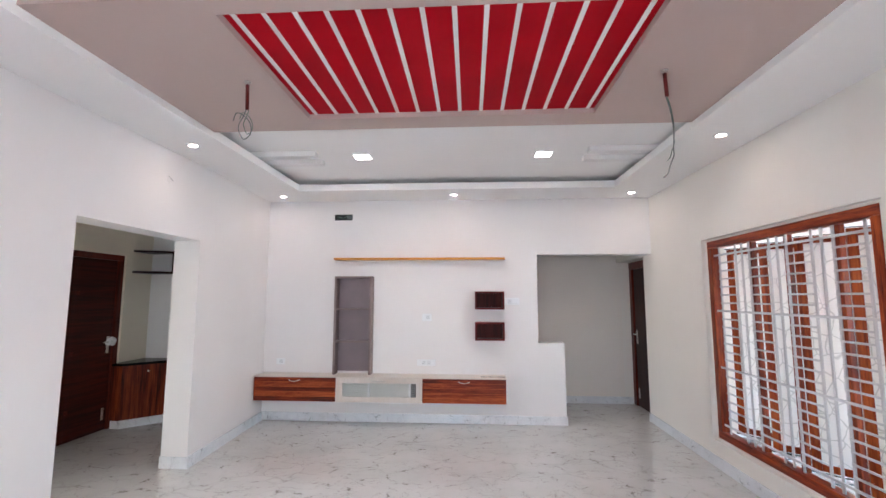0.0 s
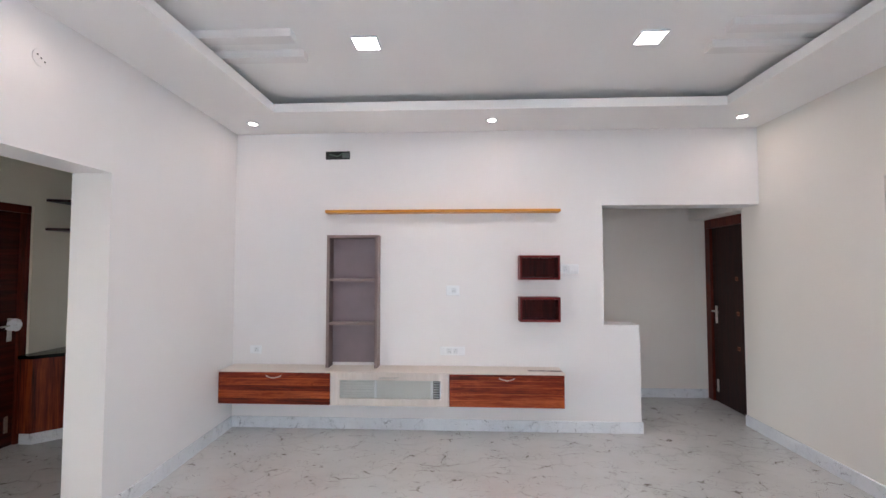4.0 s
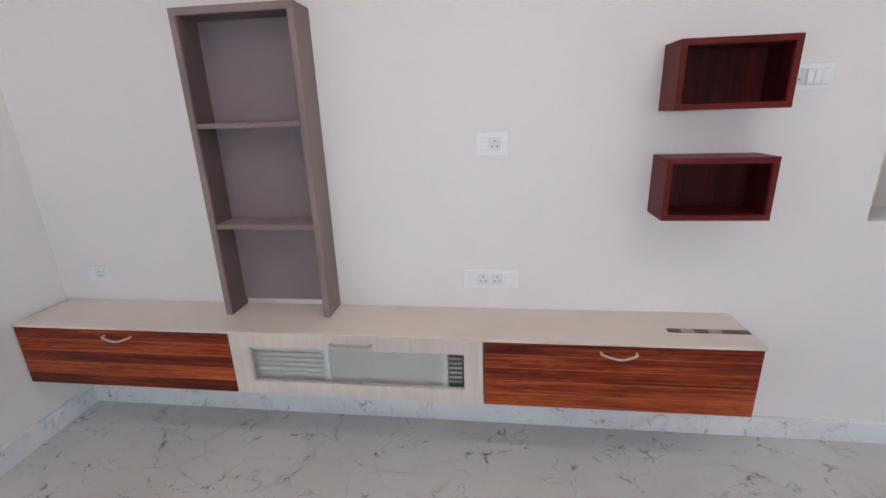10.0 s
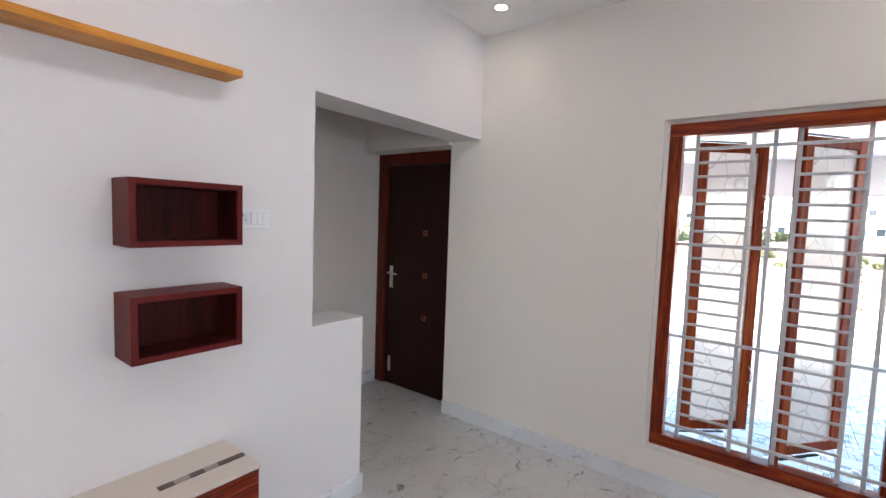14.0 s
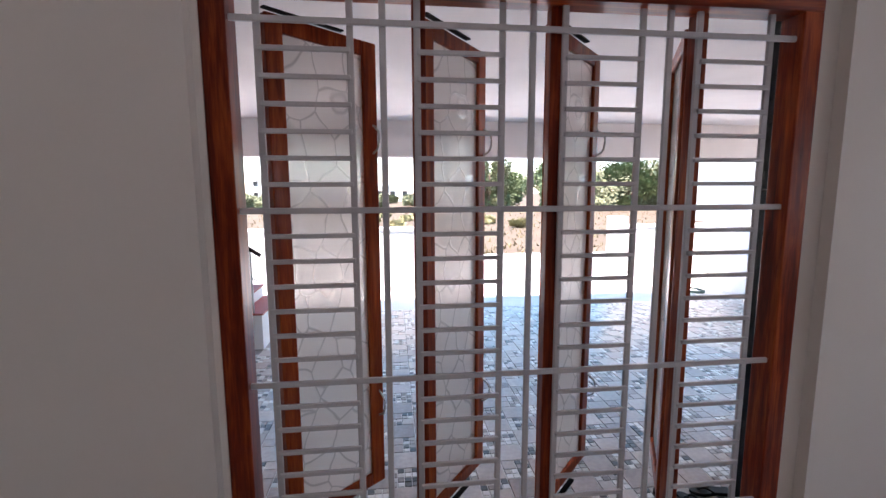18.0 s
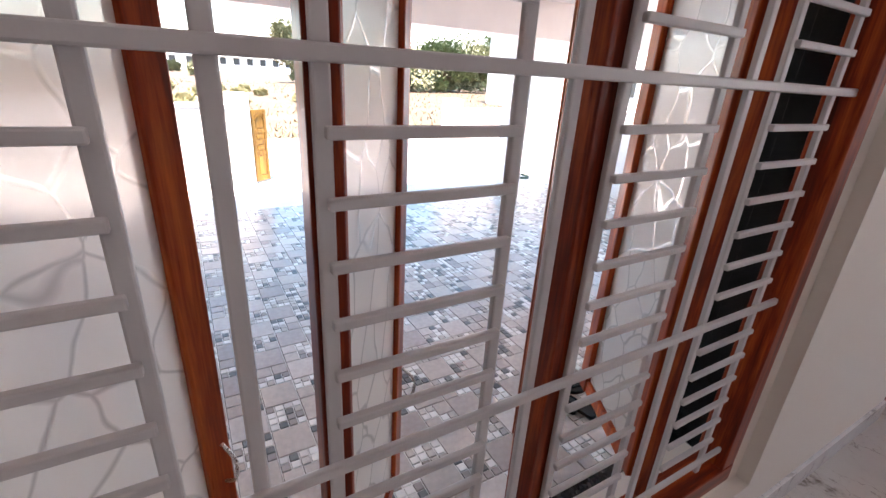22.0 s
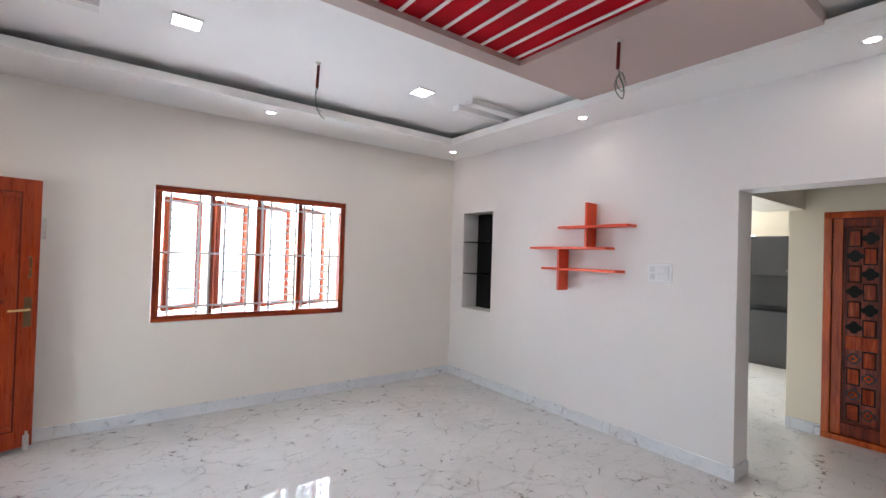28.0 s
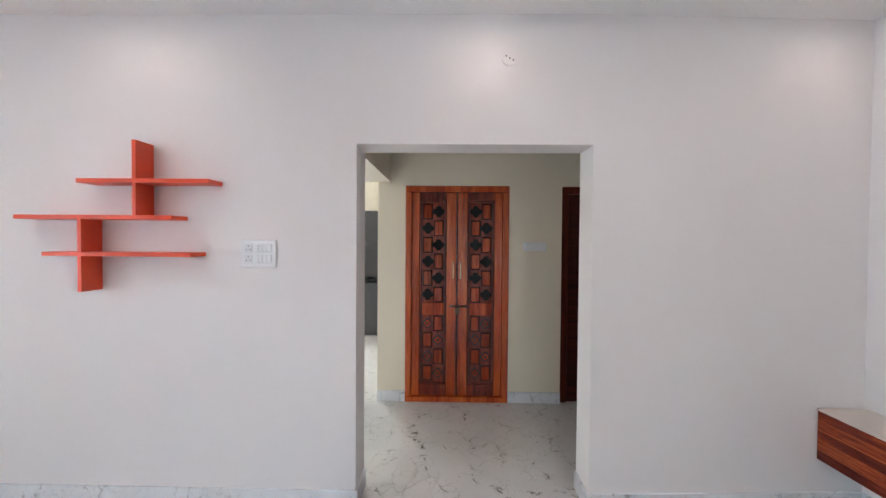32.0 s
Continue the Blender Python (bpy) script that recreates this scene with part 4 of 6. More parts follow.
    for z in (0.20, 0.72, 1.24, 1.76):
        part("hinge", boxes([(-0.012, 0.03, -0.004, 0.002, z - 0.055, z + 0.055), (-0.012, -0.002, -0.012, 0.006, z - 0.06, z + 0.06)], 0.001), M_BRASS, leaf, "brass butt hinge")
    return d


main_door()


# ---- plain dark doors ----
def dark_door(name, label, at, turn, w, h, handle_right=True, inlays=(), wrapped=False, fw=0.07):
    """Local x along the door seen from the room, y into the wall."""
    d = thing(name, label, "door", at, turn)
    tagged(d, kind="structure")
    part("frame_head", box(0, w, 0, 0.10, h - fw, h, 0.004), M_DOORFRAME, d)
    for x in (0, w - fw):
        part("frame_jamb", box(x, x + fw, 0.001, 0.099, 0, h - fw, 0.004), M_DOORFRAME, d)
    leaf = part("leaf", box(fw, w - fw, 0.03, 0.065, 0.001, h - fw, 0.002), M_HALLDOOR if wrapped else M_DARKDOOR, d, "dark mahogany leaf")
    for x, z in inlays:
        q = part("inlay", box(x - 0.022, x + 0.022, 0.026, 0.031, z - 0.022, z + 0.022, 0.002), M_INLAY if not wrapped else M_DOORFRAME, leaf, "small square inlay")
        part("inlay_core", box(x - 0.012, x + 0.012, 0.024, 0.027, z - 0.012, z + 0.012, 0.001), M_DOORFRAME, q)
    hx = w - fw - 0.06 if handle_right else fw + 0.06
    s = -1 if handle_right else 1
    plate = part("lock_plate", box(hx - 0.02, hx + 0.02, 0.023, 0.03, 0.90, 1.10, 0.002), M_STEEL, leaf, "steel lock plate")
    part("lever", add_tube(bmesh.new(), smooth([(hx, 0.025, 1.04), (hx, -0.02, 1.04), (hx + s * 0.03, -0.025, 1.04), (hx + s * 0.11, -0.02, 1.035)]), 0.008), M_STEEL, plate, "steel lever", True)
    if wrapped:
        bm = bmesh.new()
        bmesh.ops.create_icosphere(bm, subdivisions=3, radius=0.05, matrix=Matrix.Translation((hx, -0.02, 1.04)))
        for v in bm.verts:
            v.co += (v.co - Vector((hx, -0.02, 1.04))) * 0.5 * noise.noise(v.co * 30)
        part("plastic_wrap", bm, M_PLASTICG, leaf, "crumpled protective plastic on the handle")
    part("tower_bolt", boxes([(hx - 0.015, hx + 0.015, 0.02, 0.03, 0.12, 0.26)], 0.002), M_STEEL, leaf, "small steel bolt")
    return d


dark_door("door_2", "closed dark mahogany corridor door with small square inlays", (EX + 0.128, CY, 0), -90, CY - 6.668, 2.105, handle_right=False, fw=0.105,
          inlays=[(0.553, 1.417), (0.563, 1.046), (0.563, 0.676)])
dark_door("door_3", "closed dark mahogany hall door with a wrapped handle", (HX - 0.02, 5.02, 0), 90, 0.925, 2.09, handle_right=True,
          inlays=[(0.33, 1.62), (0.31, 0.95), (0.31, 0.32)], wrapped=True)


# ---- carved double door of the prayer room ----
def quatrefoil(cx, cz, r, y0, y1, hole=0.0):
    """A four-lobed outline pushed out from y0 to y1."""
    bm = bmesh.new()
    ring = []
    for k in range(32):
        a = 2 * math.pi * k / 32
        rr = r * (0.72 + 0.28 * abs(math.cos(2 * a)) ** 0.7)
        ring.append((cx + rr * math.cos(a), cz + rr * math.sin(a)))
    f = [bm.verts.new((x, y0, z)) for x, z in ring]
    b = [bm.verts.new((x, y1, z)) for x, z in ring]
    n = len(ring)
    for k in range(n):
        bm.faces.new((f[k], f[(k + 1) % n], b[(k + 1) % n], b[k]))
    bm.faces.new(f)
    bm.faces.new(b[::-1])
    return bm


M_POOJAMID = wood("red_teak_panel", (0.12, 0.013, 0.0045), (0.26, 0.032, 0.009), (0.44, 0.08, 0.02), axis='Z', coat=0.7, shift=0.6, contrast=(0.32, 0.5, 0.7), spec=0.4, rough=0.2)


def prayer_door():
    # local x runs north, seen from the hall; y into the wall
    d = thing("door_4", "closed carved teak double door with four-lobed cut-outs", "door", (HX + 0.012, 3.52, 0), 90)
    tagged(d, kind="structure")
    w, h, fw = 0.995, 2.09, 0.06
    part("frame_head", box(0, w, 0, 0.12, h - fw, h, 0.005), M_POOJA, d)
    part("threshold", box(0, w, -0.01, 0.12, 0, 0.05, 0.005), M_POOJA, d)
    for x in (0, w - fw):
        part("frame_jamb", box(x, x + fw, 0.001, 0.119, 0.05, h - fw, 0.005), M_POOJA, d)
    lw = (w - 2 * fw) / 2
    for side in (0, 1):
        lx = fw + side * lw
        leaf = part("leaf", box(lx + 0.001, lx + lw - 0.001, 0.045, 0.075, 0.055, h - fw - 0.002), M_POOJADARK, d, "dark teak door leaf")
        inner, outer = (0.10, 0.075)
        a = lx + (outer if side == 0 else inner)
        b = lx + lw - (inner if side == 0 else outer)
        z0, z1 = 0.165, h - fw - 0.075
        part("stile", box(lx + 0.002, a, 0.022, 0.046, 0.055, h - fw - 0.002, 0.004), M_POOJA, leaf)
        part("stile", box(b, lx + lw - 0.002, 0.022, 0.046, 0.055, h - fw - 0.002, 0.004), M_POOJA, leaf)
        part("rail", box(a, b, 0.024, 0.046, 0.055, z0, 0.004), M_POOJADARK, leaf)
        part("rail", box(a, b, 0.024, 0.046, z1, h - fw - 0.002, 0.004), M_POOJADARK, leaf)
        for r in ((a + 0.006, b - 0.006, z0 + 0.006, z0 + 0.02), (a + 0.006, b - 0.006, z1 - 0.02, z1 - 0.006)):
            part("moulding", box(r[0], r[1], 0.030, 0.046, r[2], r[3], 0.003), M_POOJADARK, leaf)
        for x in (a + 0.006, b - 0.02):
            part("moulding", box(x, x + 0.014, 0.030, 0.046, z0 + 0.02, z1 - 0.02, 0.003), M_POOJADARK, leaf)
        for x in (a + 0.0005, b - 0.0055, a + 0.0205, b - 0.0255):
            part("groove", box(x, x + 0.005, 0.036, 0.0455, z0, z1), M_BLACKBROWN, leaf, "dark groove")
        part("centre_bead", cyl((lx + (lw - 0.004 if side == 0 else 0.004), 0.022, 0.06), (lx + (lw - 0.004 if side == 0 else 0.004), 0.022, h - fw - 0.004), 0.0035, seg=8), M_BLACKBROWN, leaf, "", True)
        ia, ib = a + 0.028, b - 0.028
        cw = (ib - ia) / 2
        rows = 10
        ch = (z1 - z0 - 0.06 - 0.12) / rows
        part("field", box(ia - 0.006, ib + 0.006, 0.038, 0.046, z0 + 0.024, z1 - 0.024, 0.001), M_POOJADARK, leaf)
        part("lock_rail", box(ia - 0.004, ib + 0.004, 0.031, 0.039, z0 + 0.03 + 4 * ch, z0 + 0.03 + 4 * ch + 0.12, 0.003), M_POOJAMID, leaf)
        for j in range(rows):
            zc = z0 + 0.03 + (j + 0.5) * ch + (0.12 if j >= 4 else 0)
            lobe_left = (j % 2 == 0) if j >= 4 else (j % 2 == 1)
            if side == 1:
                lobe_left = not lobe_left
            for c in (0, 1):
                xc = ia + (c + 0.5) * cw
                if (c == 0) == lobe_left:
                    if j >= 4:
                        # black plate stands in for the opening of a cut-out
                        part("cut_out", quatrefoil(xc, zc, 0.056, 0.0345, 0.039), M_BLACKM, leaf, "black four-lobed plate drawn as a cut-out")
                    else:
                        part("rosette_groove", quatrefoil(xc, zc, 0.052, 0.0345, 0.039), M_BLACKBROWN, leaf, "dark groove round a rosette")
                        part("rosette", quatrefoil(xc, zc, 0.034, 0.029, 0.035), M_POOJAMID, leaf, "carved four-lobed rosette")
                        part("rosette_heart", quatrefoil(xc, zc, 0.014, 0.026, 0.0295), M_BLACKBROWN, leaf)
                else:
                    # dark plate, wider than the panel, draws its outline
                    part("panel_groove", box(xc - cw / 2 + 0.004, xc + cw / 2 - 0.004, 0.035, 0.039, zc - ch / 2 + 0.003, zc + ch / 2 - 0.003), M_BLACKM, leaf, "dark groove round a panel")
                    part("panel", box(xc - cw / 2 + 0.014, xc + cw / 2 - 0.014, 0.025, 0.036, zc - ch / 2 + 0.014, zc + ch / 2 - 0.014, 0.004), M_POOJAMID, leaf)
        hx = lx + lw - 0.035 if side == 0 else lx + 0.035
        part("pull", add_tube(bmesh.new(), smooth([(hx, 0.022, 1.20), (hx, -0.008, 1.22), (hx, -0.012, 1.28), (hx, -0.008, 1.34), (hx, 0.022, 1.36)]), 0.006), M_BRASS, leaf, "slim brass pull", True)
    bolt = part("bolt", cyl((w / 2 - 0.07, 0.008, 0.93), (w / 2 + 0.10, 0.008, 0.93), 0.008), M_BRONZE, d, "bronze sliding bolt", True)
    part("padlock", boxes([(w / 2 - 0.015, w / 2 + 0.025, -0.004, 0.02, 0.85, 0.92)], 0.006), M_BRONZE, bolt, "bronze padlock")
    for x in (w / 2 - 0.055, w / 2 + 0.03, w / 2 + 0.08):
        part("staple", box(x - 0.006, x + 0.006, -0.002, 0.022, 0.915, 0.945, 0.002), M_BRONZE, bolt)


prayer_door()


# ---- television wall ----
def drawer_unit(x0, x1, label):
    u = thing("wall_cabinet", label, "cabinet", ((x0 + x1) / 2, 6.262, 0.306), 0, "cabinets of the television unit")
    h, hw = 0.286, (x1 - x0) / 2
    part("body", box(-hw + 0.001, hw - 0.001, -0.127, 0.138, 0, h), M_CREAMLAM, u)
    fr = part("drawer_front", box(-hw + 0.002, hw - 0.002, -0.147, -0.128, 0.0, h - 0.002, 0.0015), M_TVWOOD, u, "red-brown walnut laminate front")
    hz = h - 0.038
    part("handle", add_tube(bmesh.new(), smooth([(-0.064, -0.147, hz + 0.008), (-0.061, -0.164, hz + 0.007), (-0.02, -0.171, hz - 0.004), (0.015, -0.171, hz - 0.007), (0.061, -0.164, hz + 0.006), (0.064, -0.147, hz + 0.008)]), 0.0045), M_STEEL, fr, "curved steel handle", True)
    return u


drawer_unit(-0.062, 0.968, "wall-hung cabinet with red-brown walnut laminate front")
drawer_unit(2.038, 3.052, "wall-hung cabinet with red-brown walnut laminate front")
u = thing("wall_cabinet", "wall-hung pale ash cabinet with a glazed flap", "cabinet", (1.503, 6.262, 0.306), 0, "cabinets of the television unit")
hw, h = 0.5335, 0.286
part("body", boxes([(-hw, hw, -0.127, 0.138, 0, 0.016), (-hw, hw, 0.12, 0.138, 0.016, h), (-hw, -hw + 0.016, -0.127, 0.12, 0.016, h), (hw - 0.016, hw, -0.127, 0.12, 0.016, h), (-hw + 0.016, hw - 0.016, -0.127, 0.12, h - 0.016, h)]), M_CREAMLAM, u)
flap = part("flap_frame", boxes([(-hw + 0.002, hw - 0.002, -0.147, -0.128, 0, 0.062), (-hw + 0.002, hw - 0.002, -0.147, -0.128, h - 0.062, h - 0.002),
                                 (-hw + 0.002, -hw + 0.085, -0.147, -0.128, 0.062, h - 0.062), (hw - 0.075, hw - 0.002, -0.147, -0.128, 0.062, h - 0.062)]), M_ASH, u, "pale ash laminate flap frame")
gp = part("pane", box(-hw + 0.083, hw - 0.073, -0.141, -0.137, 0.060, h - 0.060), M_GLASS, flap, "clear glass pane")
gp.visible_shadow = False
for x in (-0.31, 0.02, 0.32):
    part("pane_clip", box(x - 0.010, x + 0.010, -0.150, -0.136, 0.056, 0.068, 0.002), M_STEEL, flap, "small steel clip")
part("handle", boxes([(-0.09, 0.09, -0.168, -0.158, h - 0.043, h - 0.029), (-0.09, -0.078, -0.160, -0.146, h - 0.043, h - 0.029), (0.078, 0.09, -0.160, -0.146, h - 0.043, h - 0.029)], 0.003), M_STEEL, flap, "flat steel handle")
# pale panel, slats and strips imitate a window's reflection in the glass
part("back_panel", box(-hw + 0.02, hw - 0.02, -0.088, -0.078, 0.017, h - 0.017), M_PALESLAT, u, "pale panel imitating the glass reflection")
for i in range(7):
    part("reflection_slat", box(-hw + 0.02, -0.148, -0.100, -0.088, 0.066 + i * 0.024, 0.080 + i * 0.024, 0.004), M_PALESLAT, u)
for x in (-0.133, 0.375):
    part("reflection_strip", box(x - 0.013, x + 0.013, -0.106, -0.088, 0.017, h - 0.017), M_PLASTIC, u, "bright strip imitating a reflection in the glass")
    for i in range(8):
        part("reflection_notch", box(x - 0.017, x - 0.002, -0.109, -0.105, 0.07 + i * 0.019, 0.079 + i * 0.019), M_PALESLAT, u)
part("reflection_edge", box(0.392, 0.462, -0.104, -0.088, 0.017, h - 0.017), M_CHARCOAL, u, "dark panel imitating the edge of the reflection")
for i in range(7):
    part("reflection_edge_slat", box(0.394, 0.446, -0.112, -0.104, 0.068 + i * 0.022, 0.076 + i * 0.022, 0.001), M_GREYLAM, u, "grey slat of the imitated reflection")
ut = thing("unit_top", "cream laminate top along the television cabinets", "shelf", (1.497, 6.26, 0.5925))
part("board", box(-1.559, 1.559, -0.148, 0.139, 0, 0.0105, 0.0015), M_CREAMLAM, ut)
part("edge_band", box(-1.559, 1.559, -0.1505, -0.1482, 0.0005, 0.010), M_ASH, ut, "thin edge band")
st = thing("mosaic_strip", "inlaid strip of brown and dark squares on the unit top", "inlay", (2.90, 6.226, 0.6032))
for i in range(6):
    part("tile", box(-0.15 + i * 0.05, -0.1005 + i * 0.05, -0.014, 0.014, 0.0, 0.004, 0.001), (M_BROWNTILE, M_BEIGETILE, M_BROWNTILE, M_BEIGETILE, M_BROWNTILE, M_BROWNTILE)[i], st)

cs = thing("wall_shelf", "tall taupe open shelf standing on the television unit", "shelf", (1.122, 6.331, 0.6034))
for x in (-0.243, 0.217):
    part("side_panel", box(x, x + 0.026, -0.07, 0.069, 0, 1.214, 0.0015), M_TAUPE, cs)
part("top_panel", box(-0.243, 0.243, -0.07, 0.069, 1.214, 1.240, 0.0015), M_TAUPE, cs)
part("back_panel", box(-0.217, 0.217, 0.052, 0.068, 0.03, 1.214), M_TAUPEBACK, cs, "mauve-grey back panel")
# thin plates paint shade on the inner sides and top
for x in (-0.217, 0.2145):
    part("side_lining", box(x, x + 0.0025, -0.064, 0.052, 0.0, 1.214), M_TAUPESHADE, cs, "inner face of the side darkened as shade")
part("top_shade", box(-0.2145, 0.2145, -0.064, 0.052, 1.2115, 1.214), M_TAUPESHADE, cs, "inner face of the top darkened as shade")
for z in (0.408, 0.818):
    part("shelf_board", box(-0.2145, 0.2145, -0.066, 0.052, z - 0.010, z + 0.010, 0.0015), M_TAUPE, cs)

for z0 in (1.425, 1.04):
    b = thing("box_shelf", "small maroon box shelf fixed to the wall", "shelf", (2.868, 6.322, z0), 0, "maroon box shelves")
    for r in ((-0.184, 0.184, 0, 0.02), (-0.184, 0.184, 0.205, 0.225)):
        part("board", box(r[0], r[1], -0.08, 0.079, r[2], r[3], 0.0015), M_MAROON, b)
    for x in (-0.184, 0.164):
        part("side", box(x, x + 0.02, -0.0795, 0.079, 0.02, 0.205, 0.0015), M_MAROON, b)
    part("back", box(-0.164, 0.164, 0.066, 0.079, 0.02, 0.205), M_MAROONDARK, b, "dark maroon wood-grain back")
    # thin dark plates paint the shade inside the box
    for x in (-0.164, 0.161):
        part("side_lining", box(x, x + 0.003, -0.074, 0.066, 0.02, 0.205), M_MAROONDARK, b, "maroon inner face darkened as shade")
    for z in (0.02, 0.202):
        part("board_lining", box(-0.161, 0.161, -0.074, 0.066, z, z + 0.003), M_MAROONDARK, b, "maroon inner face darkened as shade")

wl = thing("wall_ledge", "long ochre wooden ledge on the television wall", "ledge", (1.961, 6.336, 2.058))
part("board", box(-1.107, 1.107, -0.0615, 0.063, 0, 0.026, 0.001), M_OCHRE, wl)
part("edge_band", box(-1.107, 1.107, -0.064, -0.0617, 0.0005, 0.0255), M_OCHRE, wl, "ochre front edge band")
ac = thing("wall_recess", "wiring recess drawn as a rough dark plate on the wall", "recess", (0.935, NY, 2.599))
# dark plate on the wall face stands in for the recess
part("recess_plate", box(-0.12, 0.12, -0.004, 0.0, 0, 0.079), M_HOLE, ac)
part("junction_box", box(0.045, 0.115, -0.012, -0.003, 0.012, 0.066, 0.003), M_WIRE, ac, "grey metal box")
part("pipe_end", add_tube(bmesh.new(), smooth([(-0.08, -0.006, 0.05), (0.0, -0.012, 0.03), (0.05, -0.014, 0.055), (0.08, -0.016, 0.02)]), 0.005), M_WIREG, ac, "green cable end")


# ---- switch plates ----
def switch_plate(name, at, turn, w, h, modules, label="white plastic switch plate on the wall"):
    """modules: (x, z, width, height, kind)."""
    p = thing(name, label, "switch", at, turn, "switch plates")
    part("plate", box(-w / 2, w / 2, -0.010, 0.0, 0, h, 0.004), M_PLASTIC, p)
    for x, z, mw, mh, kind in modules:
        q = part("module", box(x - mw / 2, x + mw / 2, -0.014, -0.009, z - mh / 2, z + mh / 2, 0.0015), M_PLASTICG, p)
        if kind == "socket":
            for dx, dz in ((0, 0.012), (-0.010, -0.008), (0.010, -0.008)):
                part("pin_hole", cyl((x + dx, -0.0146, z + dz), (x + dx, -0.0135, z + dz), 0.003, seg=10), M_CHARCOAL, q)
        elif kind == "knob":
            part("knob", cyl((x, -0.03, z), (x, -0.012, z), 0.014, 0.017), M_PLASTIC, q, "", True)
        elif kind == "rocker":
            n = max(1, round(mw / 0.028))
            for i in range(n):
                xx = x - mw / 2 + (i + 0.5) * mw / n
                part("rocker", box(xx - mw / n / 2 + 0.001, xx + mw / n / 2 - 0.001, -0.0185, -0.013, z - mh / 2 + 0.003, z + mh / 2 - 0.003, 0.0015), M_PLASTIC, q)
    return p


switch_plate("wall_socket", (2.065, NY - 0.001, 1.271), 0, 0.125, 0.095, [(0.012, 0.048, 0.05, 0.05, "socket"), (-0.028, 0.048, 0.026, 0.05, "rocker")])
switch_plate("wall_socket", (2.06, NY - 0.001, 0.703), 0, 0.238, 0.083, [(-0.03, 0.042, 0.05, 0.05, "socket"), (0.03, 0.042, 0.05, 0.05, "socket"), (-0.078, 0.042, 0.026, 0.05, "rocker"), (0.085, 0.042, 0.04, 0.05, "rocker")])
switch_plate("wall_switch", (3.16, NY - 0.001, 1.48), 0, 0.19, 0.09, [(-0.03, 0.045, 0.05, 0.055, "socket"), (0.04, 0.045, 0.075, 0.055, "rocker")])
switch_plate("wall_socket", (0.15, NY - 0.001, 0.703), 0, 0.115, 0.08, [(0.01, 0.04, 0.05, 0.05, "socket")])
switch_plate("wall_switch", (EX - 0.001, 2.615, 1.378), -90, 0.20, 0.24, [(0.0, 0.175, 0.16, 0.055, "rocker"), (-0.04, 0.115, 0.05, 0.05, "knob"), (0.035, 0.115, 0.06, 0.05, "rocker"), (0.0, 0.055, 0.16, 0.055, "rocker")])
switch_plate("wall_switch", (WX + 0.001, 2.843, 1.405), 90, 0.205, 0.158, [(-0.055, 0.11, 0.045, 0.05, "socket"), (0.03, 0.11, 0.10, 0.05, "rocker"), (-0.055, 0.048, 0.045, 0.05, "socket"), (0.03, 0.048, 0.10, 0.05, "rocker")])
switch_plate("wall_switch", (HX + 0.001, 4.764, 1.47), 90, 0.222, 0.086, [(0.0, 0.043, 0.19, 0.055, "rocker")])


# ---- west wall: orange shelves and niche ----
rs = thing("cross_shelf", "orange-red laminate shelf of crossed boards on the wall", "shelf", (0.0, 2.1, 1.275))
for y0, y1, z in ((1.895, 2.632, 1.884), (1.542, 2.427, 1.683), (1.700, 2.533, 1.478)):
    part("shelf_board", box(0.001, 0.152, y0 - 2.1, y1 - 2.1, z - 1.275 - 0.0115, z - 1.275 + 0.0115, 0.0015), M_ORANGE, rs)
for y, pieces in ((2.218, ((1.695, 1.872), (1.896, 2.108))), (1.910, ((1.268, 1.466), (1.490, 1.671)))):
    for a, b in pieces:
        part("upright", box(0.001, 0.151, y - 2.1 - 0.011, y - 2.1 + 0.011, a - 1.275, b - 1.275, 0.0015), M_ORANGE, rs)

solo("niche_back", box(-WT - 0.02, -WT, NICHE[0] - 0.03, NICHE[1] + 0.03, NICHE[2] - 0.03, NICHE[3] + 0.03), M_BLACKM, "black back panel closing the wall niche", "panel", kind="structure")
for z in (1.35, 1.757):
    solo("niche_shelf", box(-WT + 0.001, -0.01, NICHE[0] + 0.001, NICHE[1] - 0.001, z - 0.005, z + 0.005, 0.001), M_SMOKE, "dark glass shelf in the wall niche", "shelf", group="niche shelves")

# small cable outlet high on the west wall
out = thing("cable_outlet", "small round white cable outlet plate high on the wall", "outlet", (WX + 0.001, 4.286, 2.59), 90)
part("plate", cyl((0, 0, 0.02), (0, -0.006, 0.02), 0.045, seg=24), M_WALL, out)
for i in range(3):
    part("cable_hole", cyl((-0.02 + 0.02 * i, -0.0068, 0.03 - 0.012 * i), (-0.02 + 0.02 * i, -0.0055, 0.03 - 0.012 * i), 0.005, seg=10), M_CHARCOAL, out)


out = thing("cable_outlet", "small round white cable outlet plate high on the wall", "outlet", (EX - 0.001, 3.012, 2.57), -90)
part("plate", cyl((0, 0, 0.02), (0, -0.006, 0.02), 0.04, seg=24), M_WALL, out)
for i in range(2):
    part("cable_hole", cyl((-0.012 + 0.024 * i, -0.0068, 0.026 - 0.012 * i), (-0.012 + 0.024 * i, -0.0055, 0.026 - 0.012 * i), 0.005, seg=10), M_CHARCOAL, out)


stub = thing("conduit_stub", "short white conduit stub under the ceiling border", "conduit", (EX - 0.001, 2.56, 2.835), -90)
part("sleeve", box(-0.03, 0.03, -0.03, 0.0, 0, 0.024, 0.004), M_WALL, stub)
part("dark_end", box(0.0295, 0.0315, -0.025, -0.005, 0.004, 0.02), M_CHARCOAL, stub)


